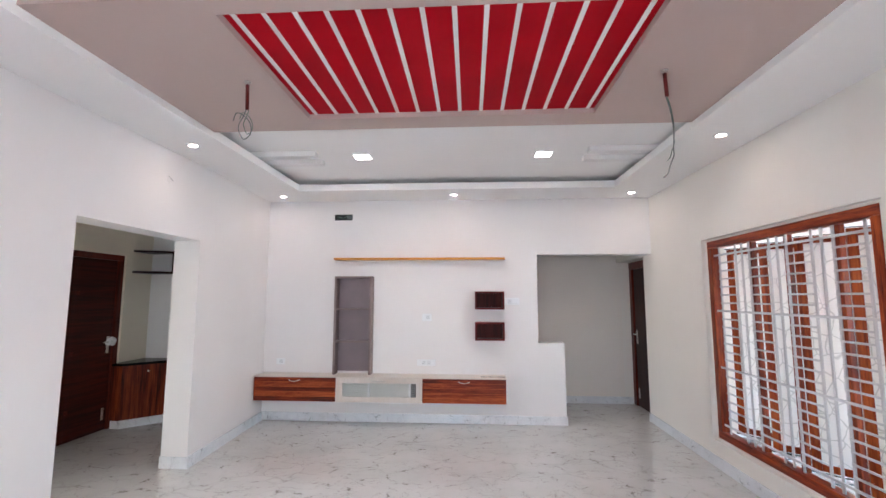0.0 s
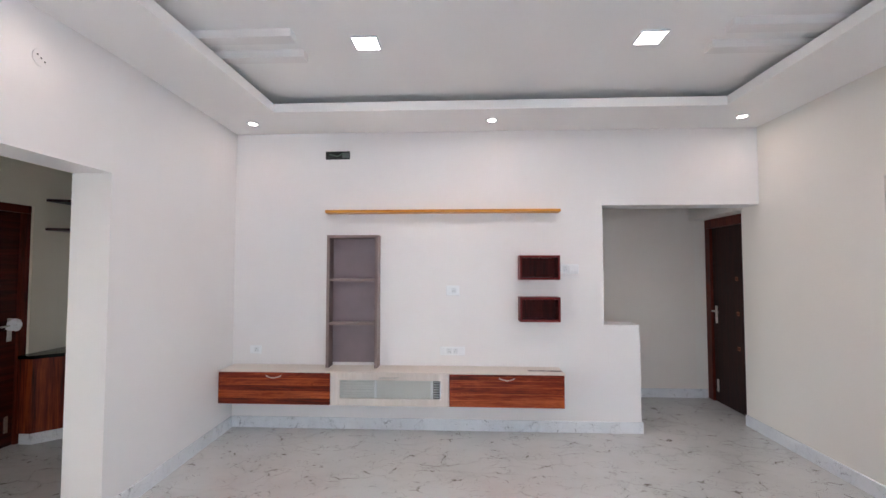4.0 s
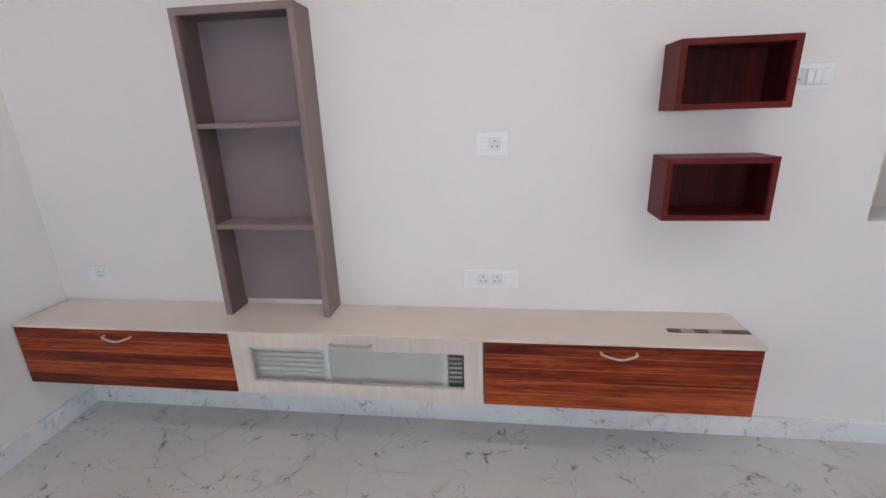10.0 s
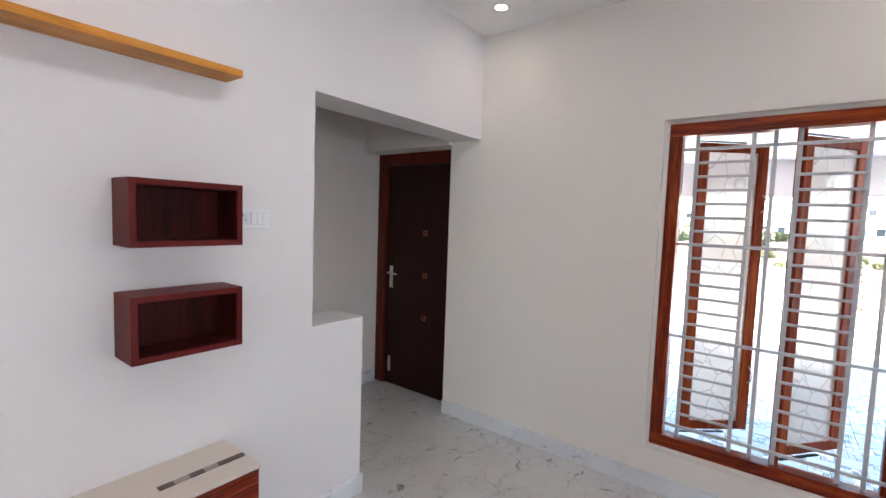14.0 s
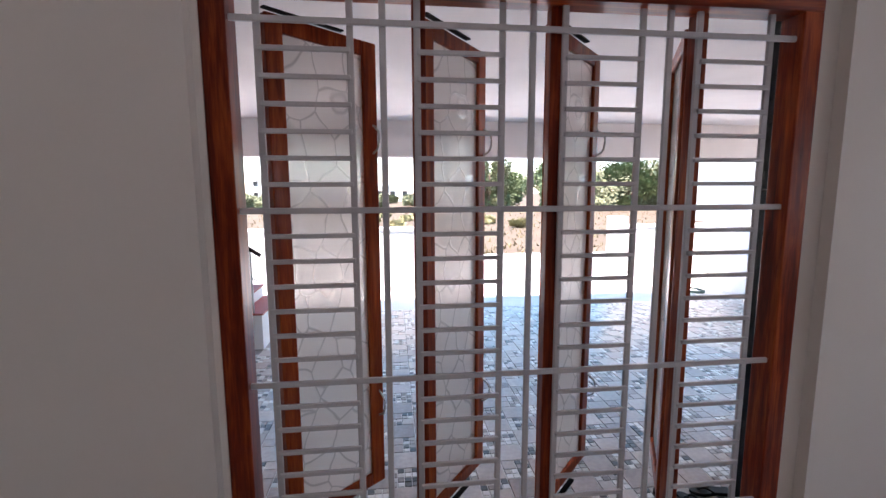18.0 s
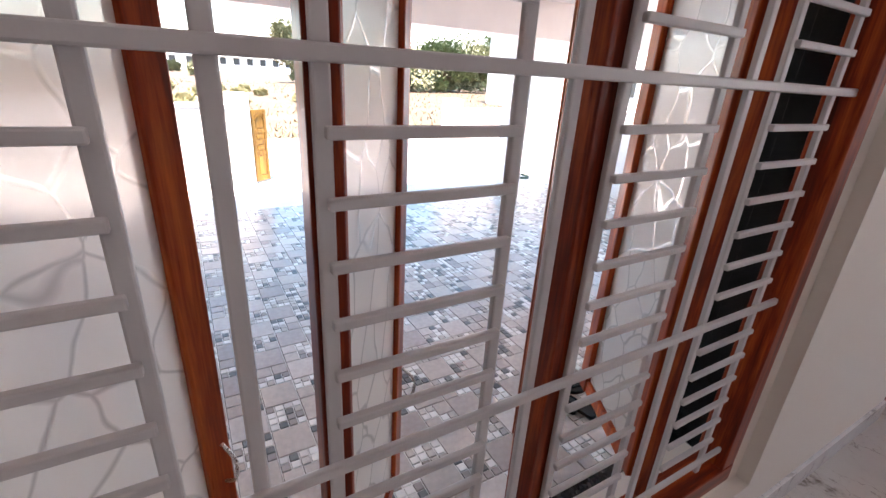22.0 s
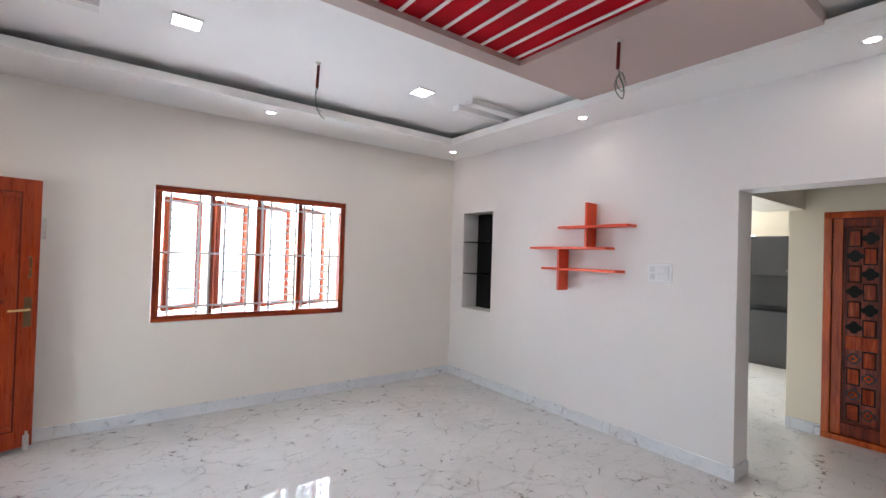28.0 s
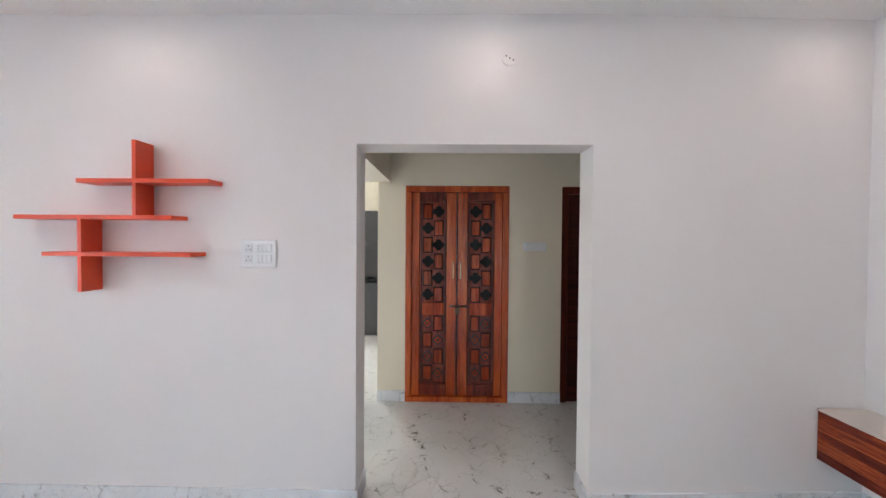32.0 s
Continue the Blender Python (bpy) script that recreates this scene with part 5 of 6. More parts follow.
# ---- ceiling lamps and loose wires ----
def downlight(x, y):
    d = thing("downlight", "small round recessed downlight in the ceiling border, lit", "downlight", (x, y, CEIL_LOW), 0, "downlights")
    bm = bmesh.new()
    bmesh.ops.create_circle(bm, segments=28, radius=0.058)
    ring = bmesh.ops.extrude_edge_only(bm, edges=bm.edges[:])
    for v in [g for g in ring["geom"] if isinstance(g, bmesh.types.BMVert)]:
        v.co.x, v.co.y, v.co.z = v.co.x * 0.62, v.co.y * 0.62, -0.006
    part("bezel", bm, M_PLASTIC, d, "", True)
    part("diffuser", cyl((0, 0, -0.0045), (0, 0, -0.001), 0.036, seg=28), M_BULB, d, "lit diffuser")


for px, py in SPOTS:
    downlight(px, py)
for px, py in PANELS:
    p = thing("panel_light", "square recessed panel light in the tray ceiling, lit", "ceiling light", (px, py, CEIL_HIGH), 0, "panel lights")
    part("frame", boxes([(-0.085, 0.085, -0.085, -0.075, -0.012, 0), (-0.085, 0.085, 0.075, 0.085, -0.012, 0), (-0.085, -0.075, -0.075, 0.075, -0.012, 0), (0.075, 0.085, -0.075, 0.075, -0.012, 0)]), M_PLASTIC, p)
    part("diffuser", box(-0.075, 0.075, -0.075, 0.075, -0.008, -0.002), M_PANEL, p, "lit diffuser")


def fan_hook(x, y, z, rod, wire, loop, label, lean=0.0):
    f = thing("ceiling_rod", label, "wire", (x, y, z), 0, "loose ceiling wires")
    part("hook_plate", cyl((0, 0, 0), (0, 0, -0.012), 0.022, 0.014), M_STEEL, f, "", True)
    part("rod", cyl((0, 0, -0.02), (0.006, 0, -0.02 - rod), 0.011, seg=10), M_MAROON, f, "dark red sleeve", True)
    a = -0.02 - rod
    if loop:
        pts = [(0, 0, a), (-0.02, 0, a - 0.05), (-0.05, 0.01, a - 0.11), (-0.02, 0.02, a - 0.18), (0.03, 0.01, a - 0.15), (0.03, 0, a - 0.09), (-0.01, 0, a - 0.04), (-0.06, 0, a - 0.02), (-0.08, 0, a - 0.07)]
    else:
        pts = [(0, 0, a), (0.012, 0.0, a - wire * 0.2), (0.016, 0.008, a - wire * 0.45), (0.004, 0, a - wire * 0.66), (0.008, 0.01, a - wire * 0.74), (-0.02, 0, a - wire * 0.86), (-0.035, 0, a - wire * 0.95), (-0.06, 0.0, a - wire)]
    pts = [(p[0], p[1] + lean * min(1.0, (a - p[2]) / 0.25), p[2]) for p in pts]
    part("wire", add_tube(bmesh.new(), smooth(pts), 0.003, 6), M_WIRE, f, "thin grey wire", True)
    pts2 = [(p[0] * 0.7 + 0.012, p[1] + 0.01, a + (p[2] - a) * 0.8) for p in pts]
    part("wire", add_tube(bmesh.new(), smooth(pts2), 0.0025, 6), M_WIREG, f, "thin green wire", True)


fan_hook(1.245, 3.20, BZ, 0.16, 0.2, True, "loose looped wires hanging from a red ceiling sleeve")
fan_hook(3.771, 3.205, BZ, 0.14, 0.50, False, "long loose wires hanging from a red ceiling sleeve", -0.05)
fan_hook(2.458, 1.465, CEIL_HIGH, 0.17, 0.22, False, "loose wires hanging from a dark ceiling sleeve")


# ---- hall corner and kitchen ----
cc = thing("corner_cabinet", "dark red-brown corner cabinet with a black granite top", "cabinet", (-1.702, 6.385, 0))
tri = [(0, 0), (0, -0.52), (0.12, -0.52), (0.52, -0.12), (0.52, 0)]


def prism(pts, z0, z1, inset=0.0):
    bm = bmesh.new()
    lo = [bm.verts.new((x, y, z0)) for x, y in pts]
    hi = [bm.verts.new((x, y, z1)) for x, y in pts]
    n = len(pts)
    for k in range(n):
        bm.faces.new((lo[k], lo[(k + 1) % n], hi[(k + 1) % n], hi[k]))
    bm.faces.new(lo[::-1])
    bm.faces.new(hi)
    return bm


part("plinth", prism([(x * 0.96, y * 0.96) for x, y in tri], 0.0, 0.10), M_SKIRT, cc, "marble plinth")
part("body", prism(tri, 0.10, 0.74), M_CABWOOD, cc, "dark red-brown laminate body")
part("counter", prism([(x * 1.03, y * 1.03) for x, y in tri], 0.74, 0.77), M_BLACK, cc, "black granite counter")
part("knob", cyl((0.31, -0.33, 0.66), (0.325, -0.345, 0.66), 0.012), M_STEEL, cc, "", True)
cs2 = thing("corner_shelf", "two dark corner shelves on the hall wall", "shelf", (-1.702, 6.385, 1.88))
for z in (0.0, 0.27):
    part("board", prism([(0, 0), (0, -0.33), (0.33, -0.22), (0.45, 0)], z, z + 0.025), M_DARKDOOR, cs2)
part("side", box(0.43, 0.455, -0.20, 0, 0.0, 0.295), M_DARKDOOR, cs2)

kt = thing("kitchen_unit", "tall charcoal kitchen unit with a dark splashback", "cabinet", (-4.9, 2.45, 0))
part("base", box(-0.3, 0.3, -0.75, 0.75, 0, 0.86, 0.003), M_CHARCOAL, kt)
part("worktop", box(-0.3, 0.32, -0.75, 0.75, 0.86, 0.90, 0.003), M_BLACK, kt)
part("splashback", box(-0.3, -0.26, -0.75, 0.75, 0.90, 1.42), M_CHARCOAL, kt)
part("wall_unit", box(-0.3, 0.05, -0.75, 0.75, 1.42, 2.05, 0.003), M_CHARCOAL, kt)
for y in (-0.06, 0.06):
    part("handle", cyl((0.06, y - 0.02, 1.5), (0.06, y + 0.02, 1.5), 0.006), M_STEEL, kt, "", True)


# ---- porch, yard and the country beyond ----
GZ = -0.45
M_GROUND = material("dry_earth", (0.135, 0.098, 0.066), 0.95, vary=0.2, scale=0.35, fine=8, bump=0.4)
M_CONCRETE = material("pale_concrete", (0.76, 0.74, 0.72), 0.85, vary=0.10, scale=1.5, fine=40, bump=0.15)
M_REDOXIDE = material("red_oxide", (0.45, 0.10, 0.08), 0.6, vary=0.12, scale=5, fine=60, bump=0.1)
M_BLUE = material("blue_plastic", (0.02, 0.22, 0.62), 0.3, vary=0.03, bump=0.0)
M_GATE = wood("golden_gate_wood", (0.11, 0.05, 0.008), (0.20, 0.10, 0.014), (0.26, 0.14, 0.025), axis='Z', contrast=(0.4, 0.5, 0.6))
M_WHITEWASH = material("whitewashed_masonry", (0.80, 0.79, 0.78), 0.85, vary=0.05, scale=1.5, fine=40, bump=0.15)
setting("ground", box(-1500, 1500, -1500, 1500, GZ - 1.0, GZ - 0.03), M_GROUND, "dry sandy open ground", "ground")
setting("pavement", box(10.9, 13.2, -12, 14, GZ - 0.2, GZ - 0.012), M_CONCRETE, "pale sunlit concrete yard", "yard")
setting("pavement", box(13.2, 17.5, -60, 60, GZ - 0.2, GZ - 0.014), M_CONCRETE, "pale sunlit road beyond the gate", "road")
setting("pavement", box(-6.0, 5.17, -2.75, -0.23, GZ - 0.2, GZ - 0.012), M_CONCRETE, "pale concrete side yard", "yard")
setting("ground", box(5.17, 10.9, -3.0, 8.0, GZ - 0.2, GZ - 0.006), M_CONCRETE, "mortar bed of the porch tiles", "porch floor")
setting("ceiling", box(5.17, 10.6, -3.0, 8.0, 2.55, 2.75), M_PORCHWALL, "peach-white porch ceiling", "ceiling")
setting("trim", box(10.25, 10.55, -3.0, 8.0, 2.03, 2.55), M_PORCHWALL, "peach-white porch beam", "beam")
setting("porch_wall", box(5.17, 10.3, 7.6, 7.8, GZ, 2.55), M_PORCHWALL, "peach-white porch end wall", "wall")
for y in (-0.01, 7.4):
    solo("porch_column", box(10.25, 10.55, y - 0.15, y + 0.15, GZ - 0.01, 2.03, 0.008), M_PORCHWALL, "square peach-white porch column", "column", group="porch columns")
setting("outer_plinth", box(5.17, 5.19, -0.23, 7.6, GZ, 0.0), M_BLACK, "black granite plinth under the house wall", "plinth")
setting("roof", box(-5.4, 5.4, -0.9, 7.6, TOP, TOP + 0.15), M_CONCRETE, "flat concrete house roof", "roof")
for y0, y1, x1 in ((1.86, 3.20, 5.30), (-0.23, 0.415, 5.22)):
    setting("granite_cladding", box(5.172, x1, y0, y1, GZ, 2.55, 0.002), M_BLACK, "black polished granite cladding beside the main door", "cladding")
setting("step", box(5.34, 5.75, 0.0, 2.3, GZ, GZ + 0.15, 0.004), M_BLACK, "black granite entrance step", "step")
setting("step", box(5.172, 5.5, 0.42, 1.84, GZ + 0.15, -0.02, 0.004), M_BLACK, "black granite entrance step", "step")

setting("window_ledge", box(5.192, 5.42, 3.205, 5.32, -0.14, -0.10, 0.003), M_BLACK, "black granite ledge outside under the window", "ledge")
setting("window_ledge_base", box(5.192, 5.38, 3.205, 5.30, GZ, -0.14), M_BLACK, "black granite base under the window ledge", "plinth")

setting("granite_return", box(5.062, 5.171, 3.2415, 3.262, E_WIN[2] - 0.016, E_WIN[3] + 0.016, 0.001), M_BLACK, "black granite return beside the tall window", "cladding")

setting("granite_return", box(5.067, 5.171, 0.4555, 0.474, 0.0, 2.128, 0.001), M_BLACK, "black granite return beside the main door", "cladding")

# outside stair at the porch's far end, with red treads
sr = thing("outdoor_stair", "white outdoor stair with red-oxide treads and a dark handrail", "stair", (9.75, 6.3, GZ - 0.006))
for i in range(5):
    part("step", box(-0.5, 0.5, 0.26 * i, 1.29, 0.17 * i + (0.28 if i else 0.0), 0.17 * i + 0.45, 0.004), M_WHITEWASH, sr)
    part("tread", box(-0.52, 0.52, 0.26 * i - 0.02, 0.26 * i + 0.26, 0.17 * i + 0.45, 0.17 * i + 0.475, 0.006), M_REDOXIDE, sr, "red-oxide tread")
for i in (0, 2, 4):
    part("baluster", cyl((-0.48, 0.26 * i + 0.1, 0.17 * i + 0.475), (-0.48, 0.26 * i + 0.1, 0.17 * i + 1.28), 0.012, seg=10), M_GRILLE, sr, "", True)
part("handrail", cyl((-0.48, -0.02, 1.20), (-0.48, 1.25, 2.03), 0.026, seg=12), M_DARKDOOR, sr, "dark handrail", True)
part("lower_rail", cyl((-0.48, 0.0, 0.86), (-0.48, 1.22, 1.66), 0.009, seg=8), M_GRILLE, sr, "", True)

# small things on the porch
bt = thing("plastic_tub", "bright blue plastic tub on the porch floor", "tub", (6.2, 1.78, GZ + 0.003))
bm = bmesh.new()
bmesh.ops.create_cone(bm, cap_ends=True, segments=28, radius1=0.15, radius2=0.19, depth=0.17, matrix=Matrix.Translation((0, 0, 0.085)))
bmesh.ops.delete(bm, geom=[f for f in bm.faces if f.normal.z > 0.9], context='FACES')
bmesh.ops.solidify(bm, geom=bm.faces[:], thickness=0.006)
part("basin", bm, M_BLUE, bt, "", True)
ring = [(0.19 * math.cos(a), 0.19 * math.sin(a), 0.17) for a in (2 * math.pi * k / 28 for k in range(29))]
part("rim", add_tube(bmesh.new(), ring, 0.009), M_BLUE, bt, "", True)


def sandal(x, y, turn):
    sd = thing("sandal", "black rubber sandal on the porch tiles", "sandal", (x, y, GZ + 0.004), turn, "sandals by the window")
    bm = bmesh.new()
    outline = smooth([(-0.13, 0.0, 0), (-0.11, 0.035, 0), (-0.03, 0.032, 0), (0.06, 0.048, 0), (0.12, 0.03, 0), (0.135, 0.0, 0), (0.11, -0.03, 0), (0.03, -0.042, 0), (-0.06, -0.03, 0), (-0.115, -0.03, 0), (-0.129, -0.004, 0)], 4)
    lo = [bm.verts.new((p.x, p.y, 0)) for p in outline]
    hi = [bm.verts.new((p.x, p.y, 0.022)) for p in outline]
    n = len(lo)
    for k in range(n):
        bm.faces.new((lo[k], lo[(k + 1) % n], hi[(k + 1) % n], hi[k]))
    bm.faces.new(lo[::-1])
    bm.faces.new(hi)
    part("sole", bm, M_BLACKM, sd)
    for side in (1, -1):
        part("strap", add_tube(bmesh.new(), smooth([(0.085, 0.0, 0.02), (0.05, side * 0.022, 0.045), (-0.01, side * 0.034, 0.02)]), 0.007), M_BLACKM, sd, "", True)


for x, y, turn in ((5.98, 2.80, 20), (6.05, 2.90, 35), (6.10, 2.62, 80), (5.92, 2.64, 75)):
    sandal(x, y, turn)
tp = thing("garden_tap", "small steel garden tap on a pipe by the boundary wall", "tap", (11.75, -1.66, GZ - 0.006))
part("pipe", cyl((0, 0, 0), (0, 0, 0.62), 0.014, seg=12), M_STEEL, tp, "", True)
part("spout", add_tube(bmesh.new(), smooth([(0, 0, 0.60), (-0.02, 0.05, 0.61), (-0.04, 0.12, 0.60), (-0.045, 0.14, 0.55)]), 0.014), M_STEEL, tp, "", True)
part("tap_lever", box(-0.05, 0.02, 0.03, 0.045, 0.635, 0.645, 0.003), M_STEEL, tp)

# compound wall with a wide gate gap
for y0, y1 in ((4.05, 14.0), (-12.0, -0.21)):
    cw = thing("compound_wall", "low whitewashed compound wall", "wall", (12.42, (y0 + y1) / 2, GZ - 0.02))
    part("wall_body", box(-0.1, 0.1, (y0 - y1) / 2, (y1 - y0) / 2, 0, 1.24, 0.01), M_WHITEWASH, cw)
    part("coping", box(-0.13, 0.13, (y0 - y1) / 2, (y1 - y0) / 2, 1.24, 1.30, 0.01), M_WHITEWASH, cw)
for y in (3.90, -0.05):
    solo("gate_pillar", box(12.27, 12.57, y - 0.16, y + 0.16, GZ - 0.02, 1.0, 0.01), M_WHITEWASH, "whitewashed gate pillar", "pillar", group="gate pillars")
gt = thing("wooden_gate", "narrow golden panelled wooden gate leaf standing open", "gate", (12.44, 3.715, GZ + 0.02), -52)
GW, GH = 0.31, 1.17
for x in (0, GW - 0.055):
    part("stile", box(x, x + 0.055, -0.02, 0.02, 0, GH, 0.004), M_GATE, gt)
for z, hh in ((0.0, 0.09), (0.44, 0.06), (0.62, 0.06), (0.80, 0.06), (GH - 0.07, 0.07)):
    part("rail", box(0.055, GW - 0.055, -0.018, 0.018, z, z + hh, 0.003), M_GATE, gt)
for z0, z1 in ((0.09, 0.44), (0.50, 0.62), (0.68, 0.80), (0.86, GH - 0.07)):
    part("panel", box(0.055, GW - 0.055, -0.008, 0.008, z0, z1), M_GATE, gt)
    part("raised_field", box(0.085, GW - 0.085, -0.015, 0.015, z0 + 0.025, z1 - 0.025, 0.006), M_GATE, gt)
arch = [(0.06 + 0.095 * (1 - math.cos(k * math.pi / 10)), -0.02, 0.99 + 0.09 * math.sin(k * math.pi / 10)) for k in range(11)]
part("arch_moulding", add_tube(bmesh.new(), arch, 0.010), M_GATE, gt, "arched moulding", True)
hs = thing("garden_hose", "coiled dark garden hose on the yard floor", "hose", (11.5, -1.2, GZ + 0.006))
bm = bmesh.new()
add_tube(bm, smooth([((0.20 + 0.012 * math.sin(k * 1.7)) * math.cos(k * 0.7), (0.17 + 0.02 * math.cos(k * 2.3)) * math.sin(k * 0.7), 0.012 + 0.004 * k / 3) for k in range(34)], 4), 0.010, 6)
part("coil", bm, M_WIREG, hs, "", True)
setting("south_boundary", box(-6.0, 12.3, -2.05, -1.9, GZ - 0.02, 0.75), M_WHITEWASH, "sunlit whitewashed boundary wall", "wall")


# ---- far houses ----
def house(at, sx, sy, sz, storeys, label, color=M_WHITEWASH, turn=0):
    h = thing("house", label, "house", at, turn)
    part("wall", box(-sx / 2, sx / 2, -sy / 2, sy / 2, 0, sz), color, h)
    part("roof", box(-sx / 2 - 0.3, sx / 2 + 0.3, -sy / 2 - 0.3, sy / 2 + 0.3, sz, sz + 0.25), M_CONCRETE, h)
    part("parapet", boxes([(-sx / 2, -sx / 2 + 0.15, -sy / 2, sy / 2, sz + 0.25, sz + 1.0), (-sx / 2 + 0.15, sx / 2, -sy / 2, -sy / 2 + 0.15, sz + 0.25, sz + 1.0)]), color, h)
    for s in range(storeys):
        z = sz / storeys * (s + 0.35)
        n = max(2, int(sy / 2.5))
        for i in range(n):
            y = -sy / 2 + (i + 0.5) * sy / n
            w = part("window", box(-sx / 2 - 0.06, -sx / 2 + 0.02, y - 0.55, y + 0.55, z, z + 1.2), M_CHARCOAL, h)
            part("sunshade", box(-sx / 2 - 0.6, -sx / 2, y - 0.75, y + 0.75, z + 1.3, z + 1.4), M_CONCRETE, w)
    return h


house((114, -10.5, GZ), 10, 15, 3.9, 1, "low white flat-roofed house beyond the field")
house((124, -6.5, GZ), 10, 8, 7.4, 2, "white two-storey house beyond the field")
house((117, 4.5, GZ), 9, 9, 3.5, 1, "low white flat-roofed house beyond the field")
house((135, 30, GZ), 10, 26, 6, 2, "white two-storey house beyond the field")
house((30, -21, GZ), 8, 10, 6.4, 2, "white neighbouring house across the yard")
nh = thing("neighbour_house", "white neighbouring house with an orange-framed window", "house", (6.5, -8.5, GZ))
part("wall", box(-0.6, 5, -3, 3, 0, 2.85), M_WHITEWASH, nh)
part("window_frame", box(0.25, 1.75, 2.98, 3.06, 1.35, 2.45, 0.01), M_ORANGE, nh, "orange window frame")
for i in range(2):
    wp = part("window_pane", box(0.36 + 0.66 * i, 0.98 + 0.66 * i, 3.03, 3.07, 1.46, 2.34), M_CHARCOAL, nh)
    for k in range(5):
        part("bar", box(0.44 + 0.66 * i + 0.11 * k, 0.455 + 0.66 * i + 0.11 * k, 3.07, 3.085, 1.46, 2.34), M_GRILLE, wp)
part("roof", box(-0.8, 5.2, -3.2, 3.15, 2.85, 3.0), M_CONCRETE, nh)


# ---- trees, scrub and grass ----
def leaf_material(name, color):
    m = material(name, color, 0.7, vary=0.45, scale=0.6, fine=6, bump=0.0)
    return m


M_LEAF = leaf_material("dusty_green_foliage", (0.135, 0.185, 0.085))
M_LEAF2 = leaf_material("dry_olive_foliage", (0.20, 0.215, 0.12))
M_SCRUB = leaf_material("yellow_green_scrub", (0.33, 0.30, 0.15))
M_BARK = material("grey_brown_bark", (0.16, 0.12, 0.09), 0.9, vary=0.3, scale=8, fine=40, bump=0.5)
M_GRASS = material("dry_straw_grass", (0.20, 0.155, 0.085), 0.9, vary=0.3, scale=0.4, fine=4, bump=0.0)


def tree(x, y, height, spread, seed, mat):
    rng = random.Random(seed)
    t = thing("tree", "bushy dusty-green tree beyond the dry field", "tree", (x, y, GZ), rng.uniform(0, 360), "trees beyond the field")
    bm = bmesh.new()
    add_tube(bm, smooth([(0, 0, -0.1), (0.1, 0.05, height * 0.2), (-0.05, 0.1, height * 0.45), (0.1, 0, height * 0.7)]), 0.16, 8)
    limbs = []
    for k in range(7):
        a = rng.uniform(0, 6.28)
        r = rng.uniform(0.4, 0.9) * spread
        z = height * rng.uniform(0.35, 0.9)
        limbs.append(Vector((r * math.cos(a), r * math.sin(a), z)))
        add_tube(bm, smooth([(0, 0.05, height * rng.uniform(0.15, 0.4)), (r * 0.5 * math.cos(a), r * 0.5 * math.sin(a), z * 0.75), limbs[-1]]), 0.06, 6)
    part("trunk", bm, M_BARK, t, "", True)
    verts, faces = [], []
    centres = [(l, rng.uniform(0.28, 0.5) * spread) for l in limbs] + [(Vector((rng.uniform(-.7, .7) * spread, rng.uniform(-.7, .7) * spread, height * rng.uniform(0.1, 0.9))), rng.uniform(0.25, 0.5) * spread) for _ in range(14)]
    for c, r in centres:
        for _ in range(300):
            d = Vector((rng.gauss(0, 1), rng.gauss(0, 1), rng.gauss(0, 0.8))).normalized() * r * rng.uniform(0.55, 1.08)
            p = c + d
            if p.z < 0.15:
                continue
            s = rng.uniform(0.11, 0.27)
            a = Vector((rng.gauss(0, 1), rng.gauss(0, 1), rng.gauss(0, 1))).normalized()
            b = a.orthogonal().normalized()
            k = len(verts)
            verts += [p + a * s, p + b * s * 0.6, p - a * s, p - b * s * 0.6]
            faces.append((k, k + 1, k + 2, k + 3))
    me = bpy.data.meshes.new("crown")
    me.from_pydata([tuple(v) for v in verts], [], faces)
    me.materials.append(mat)
    ob = new("crown", me)
    ob.parent = t


rng = random.Random(5)
for i in range(15):
    tree(rng.uniform(48, 66), -52 + i * 3.2 + rng.uniform(-1, 1), rng.uniform(4.0, 6.2), rng.uniform(2.6, 3.8), 100 + i, (M_LEAF, M_LEAF2)[i % 3 == 2])
for i in range(6):
    tree(rng.uniform(95, 130), 18 + i * 11 + rng.uniform(-2, 2), rng.uniform(3.2, 5), rng.uniform(2.5, 3.6), 200 + i, M_LEAF2)

for i in range(12):
    tree(rng.uniform(27, 40), -2.5 + i * 0.75 + rng.uniform(-0.3, 0.3), rng.uniform(0.15, 0.32), rng.uniform(0.25, 0.45), 400 + i, M_SCRUB)
for i in range(14):
    tree(rng.uniform(60, 90), 2 + i * 2.6 + rng.uniform(-1, 1), rng.uniform(0.9, 1.8), rng.uniform(0.9, 1.6), 300 + i, M_LEAF2)
wt = thing("water_tank", "blue water tank on a low stand beyond the field", "tank", (46, 9.5, GZ))
part("stand", boxes([(-0.5, -0.4, -0.5, -0.4, 0, 1.3), (0.4, 0.5, -0.5, -0.4, 0, 1.3), (-0.5, -0.4, 0.4, 0.5, 0, 1.3), (0.4, 0.5, 0.4, 0.5, 0, 1.3), (-0.6, 0.6, -0.6, 0.6, 1.3, 1.4)]), M_CONCRETE, wt)
bm = bmesh.new()
add_cyl(bm, (0, 0, 1.4), (0, 0, 2.4), 0.5, seg=20)
add_cyl(bm, (0, 0, 2.4), (0, 0, 2.6), 0.5, 0.2, seg=20)
part("tank", bm, M_BLUE, wt, "", True)

verts, faces = [], []
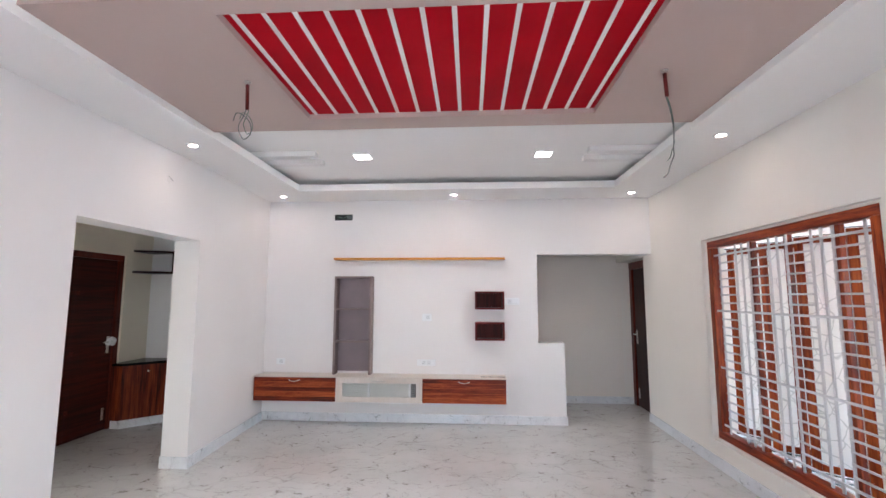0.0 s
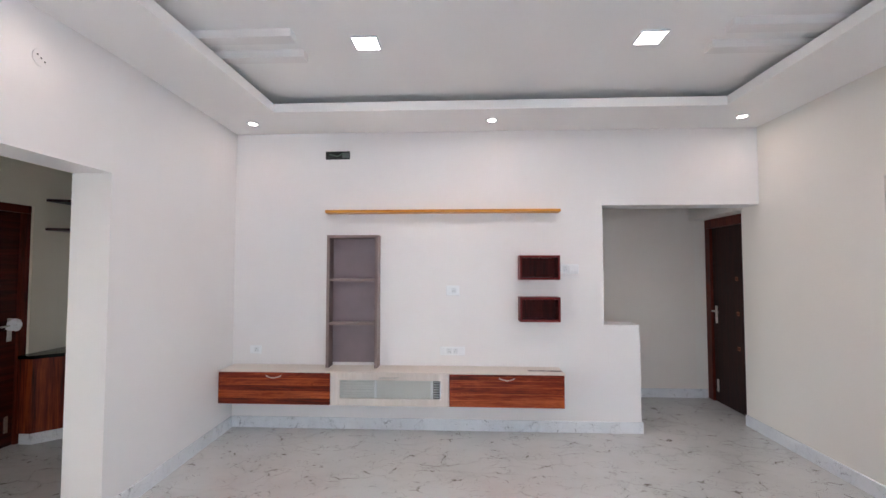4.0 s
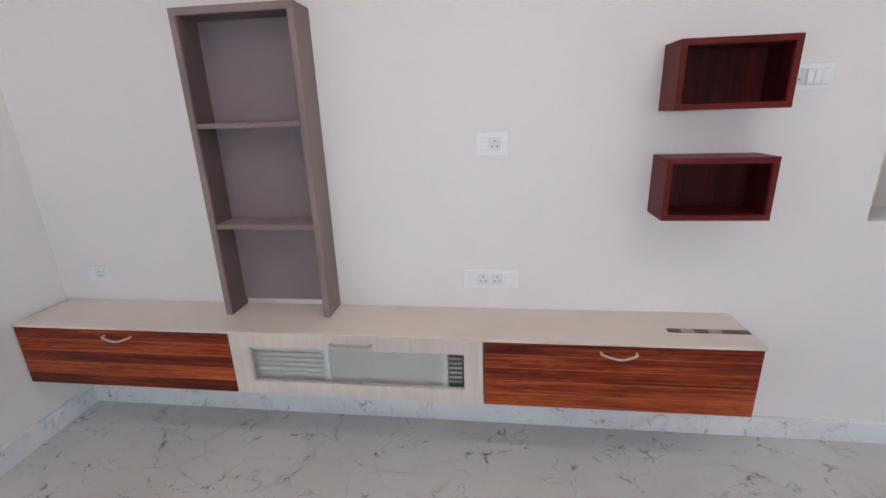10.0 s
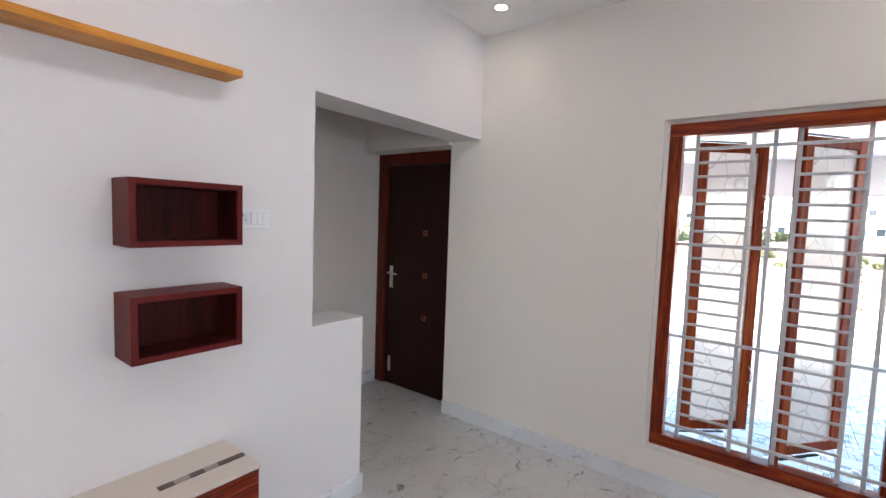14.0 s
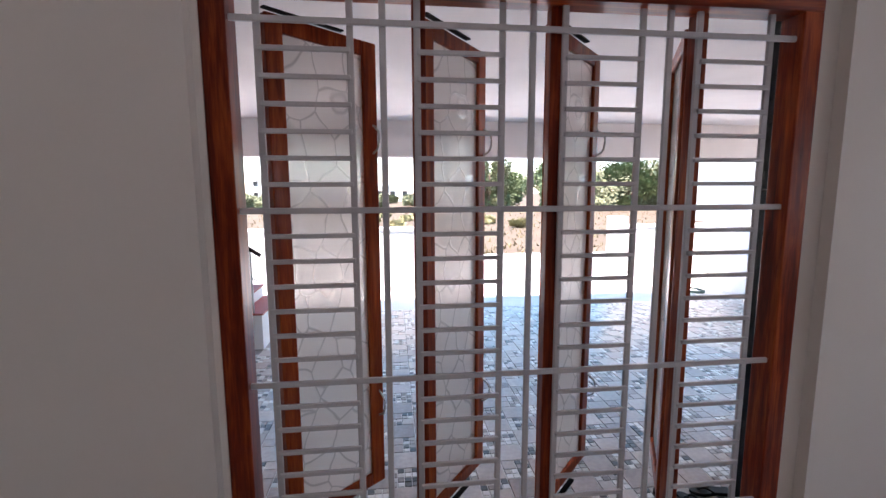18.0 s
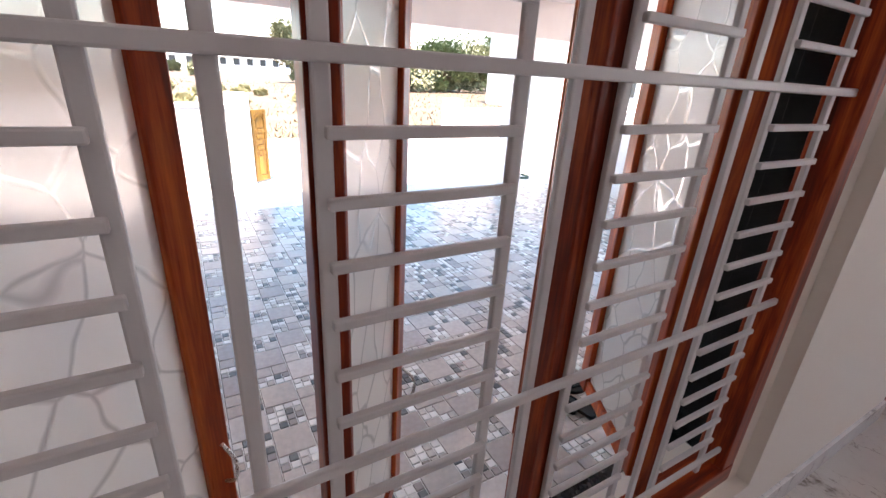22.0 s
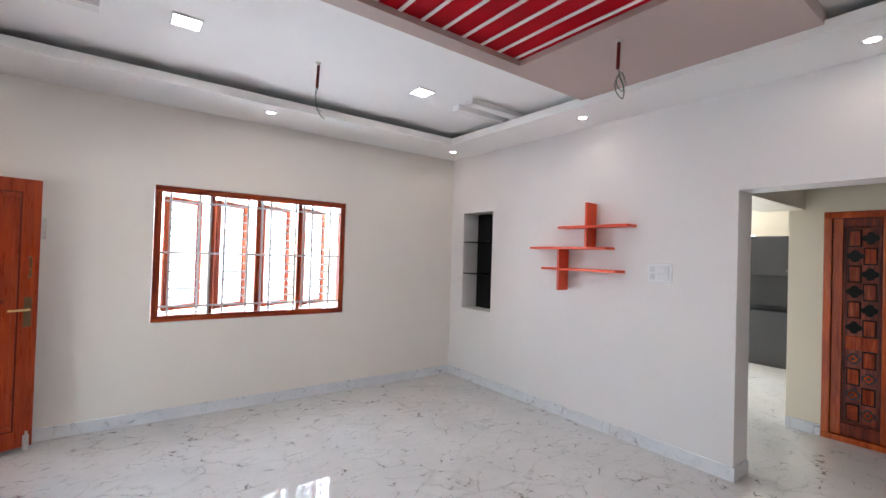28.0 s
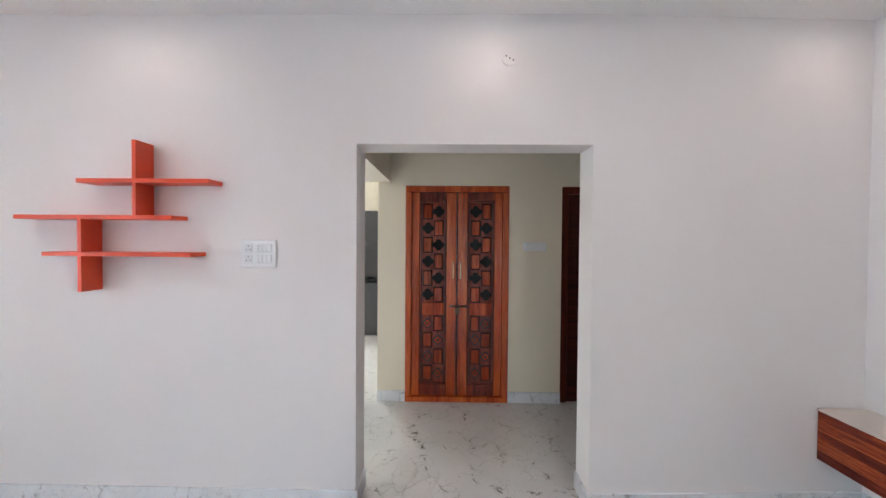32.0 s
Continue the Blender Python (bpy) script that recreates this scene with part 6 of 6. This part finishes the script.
for _ in range(6000):
    x = 17.6 + 42 * rng.random() ** 1.6
    y = rng.uniform(-1, 1) * (6 + x * 0.8)
    hgt = rng.uniform(0.06, 0.2)
    a = rng.uniform(0, 6.28)
    w = rng.uniform(0.02, 0.06)
    dx, dy = w * math.cos(a), w * math.sin(a)
    lx, ly = rng.uniform(-.15, .15), rng.uniform(-.15, .15)
    k = len(verts)
    verts += [(x - dx, y - dy, GZ - 0.03), (x + dx, y + dy, GZ - 0.03), (x + lx, y + ly, GZ + hgt)]
    faces.append((k, k + 1, k + 2))
me = bpy.data.meshes.new("dry_grass")
me.from_pydata(verts, [], faces)
me.materials.append(M_GRASS)
tagged(new("dry_grass", me), "dry straw-coloured grass on the open field", "grass", kind="stuff")


# ---- porch tiles: squares of three sizes in mortar ----
def tile_material(name, cols):
    m = bpy.data.materials.new(name)
    m.use_nodes = True
    nt = m.node_tree
    b = nt.nodes["Principled BSDF"]
    geo = nt.nodes.new("ShaderNodeNewGeometry")
    oi = nt.nodes.new("ShaderNodeObjectInfo")
    add = nt.nodes.new("ShaderNodeMath")
    add.operation = 'ADD'
    fr = nt.nodes.new("ShaderNodeMath")
    fr.operation = 'FRACT'
    nt.links.new(geo.outputs["Random Per Island"], add.inputs[0])
    nt.links.new(oi.outputs["Random"], add.inputs[1])
    nt.links.new(add.outputs[0], fr.inputs[0])
    ramp = nt.nodes.new("ShaderNodeValToRGB")
    ramp.color_ramp.interpolation = 'CONSTANT'
    cr = ramp.color_ramp
    cr.elements[0].position, cr.elements[0].color = cols[0][0], [*cols[0][1], 1]
    cr.elements[1].position, cr.elements[1].color = cols[1][0], [*cols[1][1], 1]
    for p, c in cols[2:]:
        e = cr.elements.new(p)
        e.color = [*c, 1]
    nt.links.new(fr.outputs[0], ramp.inputs["Fac"])
    nz = nt.nodes.new("ShaderNodeTexNoise")
    nz.inputs["Scale"].default_value, nz.inputs["Detail"].default_value = 30, 4
    tc = nt.nodes.new("ShaderNodeTexCoord")
    nt.links.new(tc.outputs["Object"], nz.inputs["Vector"])
    mx = nt.nodes.new("ShaderNodeMix")
    mx.data_type, mx.blend_type = 'RGBA', 'OVERLAY'
    mx.inputs["Factor"].default_value = 0.25
    nt.links.new(ramp.outputs[0], mx.inputs["A"])
    nt.links.new(nz.outputs["Fac"], mx.inputs["B"])
    nt.links.new(mx.outputs["Result"], b.inputs["Base Color"])
    b.inputs["Roughness"].default_value, b.inputs["Specular IOR Level"].default_value = 0.2, 0.4
    bp = nt.nodes.new("ShaderNodeBump")
    bp.inputs["Strength"].default_value, bp.inputs["Distance"].default_value = 0.25, 0.003
    nt.links.new(nz.outputs["Fac"], bp.inputs["Height"])
    nt.links.new(bp.outputs[0], b.inputs["Normal"])
    return m


M_TILE = tile_material("porch_tile_beige", [(0.0, (0.50, 0.44, 0.41)), (0.35, (0.56, 0.50, 0.475)), (0.66, (0.43, 0.37, 0.345)), (0.90, (0.36, 0.31, 0.29))])
M_TILESMALL = tile_material("porch_tile_small", [(0.0, (0.78, 0.77, 0.75)), (0.36, (0.50, 0.46, 0.43)), (0.58, (0.17, 0.175, 0.18)), (0.76, (0.33, 0.30, 0.285)), (0.90, (0.66, 0.64, 0.62))])
porch = tagged(new("porch_floor"), "porch floor of small grey, brown and white square tiles", "floor", kind="structure")
porch.location = (5.2, -2.9, GZ - 0.006)
U = 0.1
NX, NYC = int(5.7 / U), int(10.8 / U)
taken = set()
pieces = []
for i in range(NX):
    for j in range(NYC):
        if (i, j) in taken:
            continue
        if (i // 2 + j // 2) % 2 == 0 and i % 2 == 0 and j % 2 == 0 and i + 1 < NX and j + 1 < NYC and rng.random() < 0.94:
            pieces.append((i * U, j * U, 2 * U))
            taken |= {(i, j), (i + 1, j), (i, j + 1), (i + 1, j + 1)}
        elif rng.random() < 0.68:
            for a in (0, 0.5):
                for b in (0, 0.5):
                    pieces.append(((i + a) * U, (j + b) * U, U / 2))
        else:
            pieces.append((i * U, j * U, U))


def tile_geometry(x, y, s, verts, faces):
    g, e, h = 0.002, 0.003, 0.008
    k = len(verts)
    verts += [(x + g, y + g, 0), (x + s - g, y + g, 0), (x + s - g, y + s - g, 0), (x + g, y + s - g, 0),
              (x + g + e, y + g + e, h), (x + s - g - e, y + g + e, h), (x + s - g - e, y + s - g - e, h), (x + g + e, y + s - g - e, h)]
    faces += [(k + 4, k + 5, k + 6, k + 7)] + [(k + a, k + (a + 1) % 4, k + 4 + (a + 1) % 4, k + 4 + a) for a in range(4)]


near = sorted(range(len(pieces)), key=lambda n: (pieces[n][0] - 0.7) ** 2 + (pieces[n][1] - 6.6) ** 2)[:300]
near_set = set(near)
for big, mat in ((True, M_TILE), (False, M_TILESMALL)):
    verts, faces = [], []
    for n, p in enumerate(pieces):
        if n not in near_set and (p[2] > 0.06) == big:
            tile_geometry(*p, verts, faces)
    me = bpy.data.meshes.new("tile_field")
    me.from_pydata(verts, [], faces)
    me.materials.append(mat)
    rest = new("tile_field", me)
    rest.parent = porch
    rest["kind"] = "stuff"
shared = {}
for n in near:
    x, y, s = pieces[n]
    if s not in shared:
        v, f = [], []
        tile_geometry(0, 0, s, v, f)
        q = bpy.data.meshes.new("tile")
        q.from_pydata(v, [], f)
        q.materials.append(M_TILE if s > 0.06 else M_TILESMALL)
        shared[s] = q
    t = new("tile", shared[s])
    t.parent = porch
    t.location = (x, y, 0)
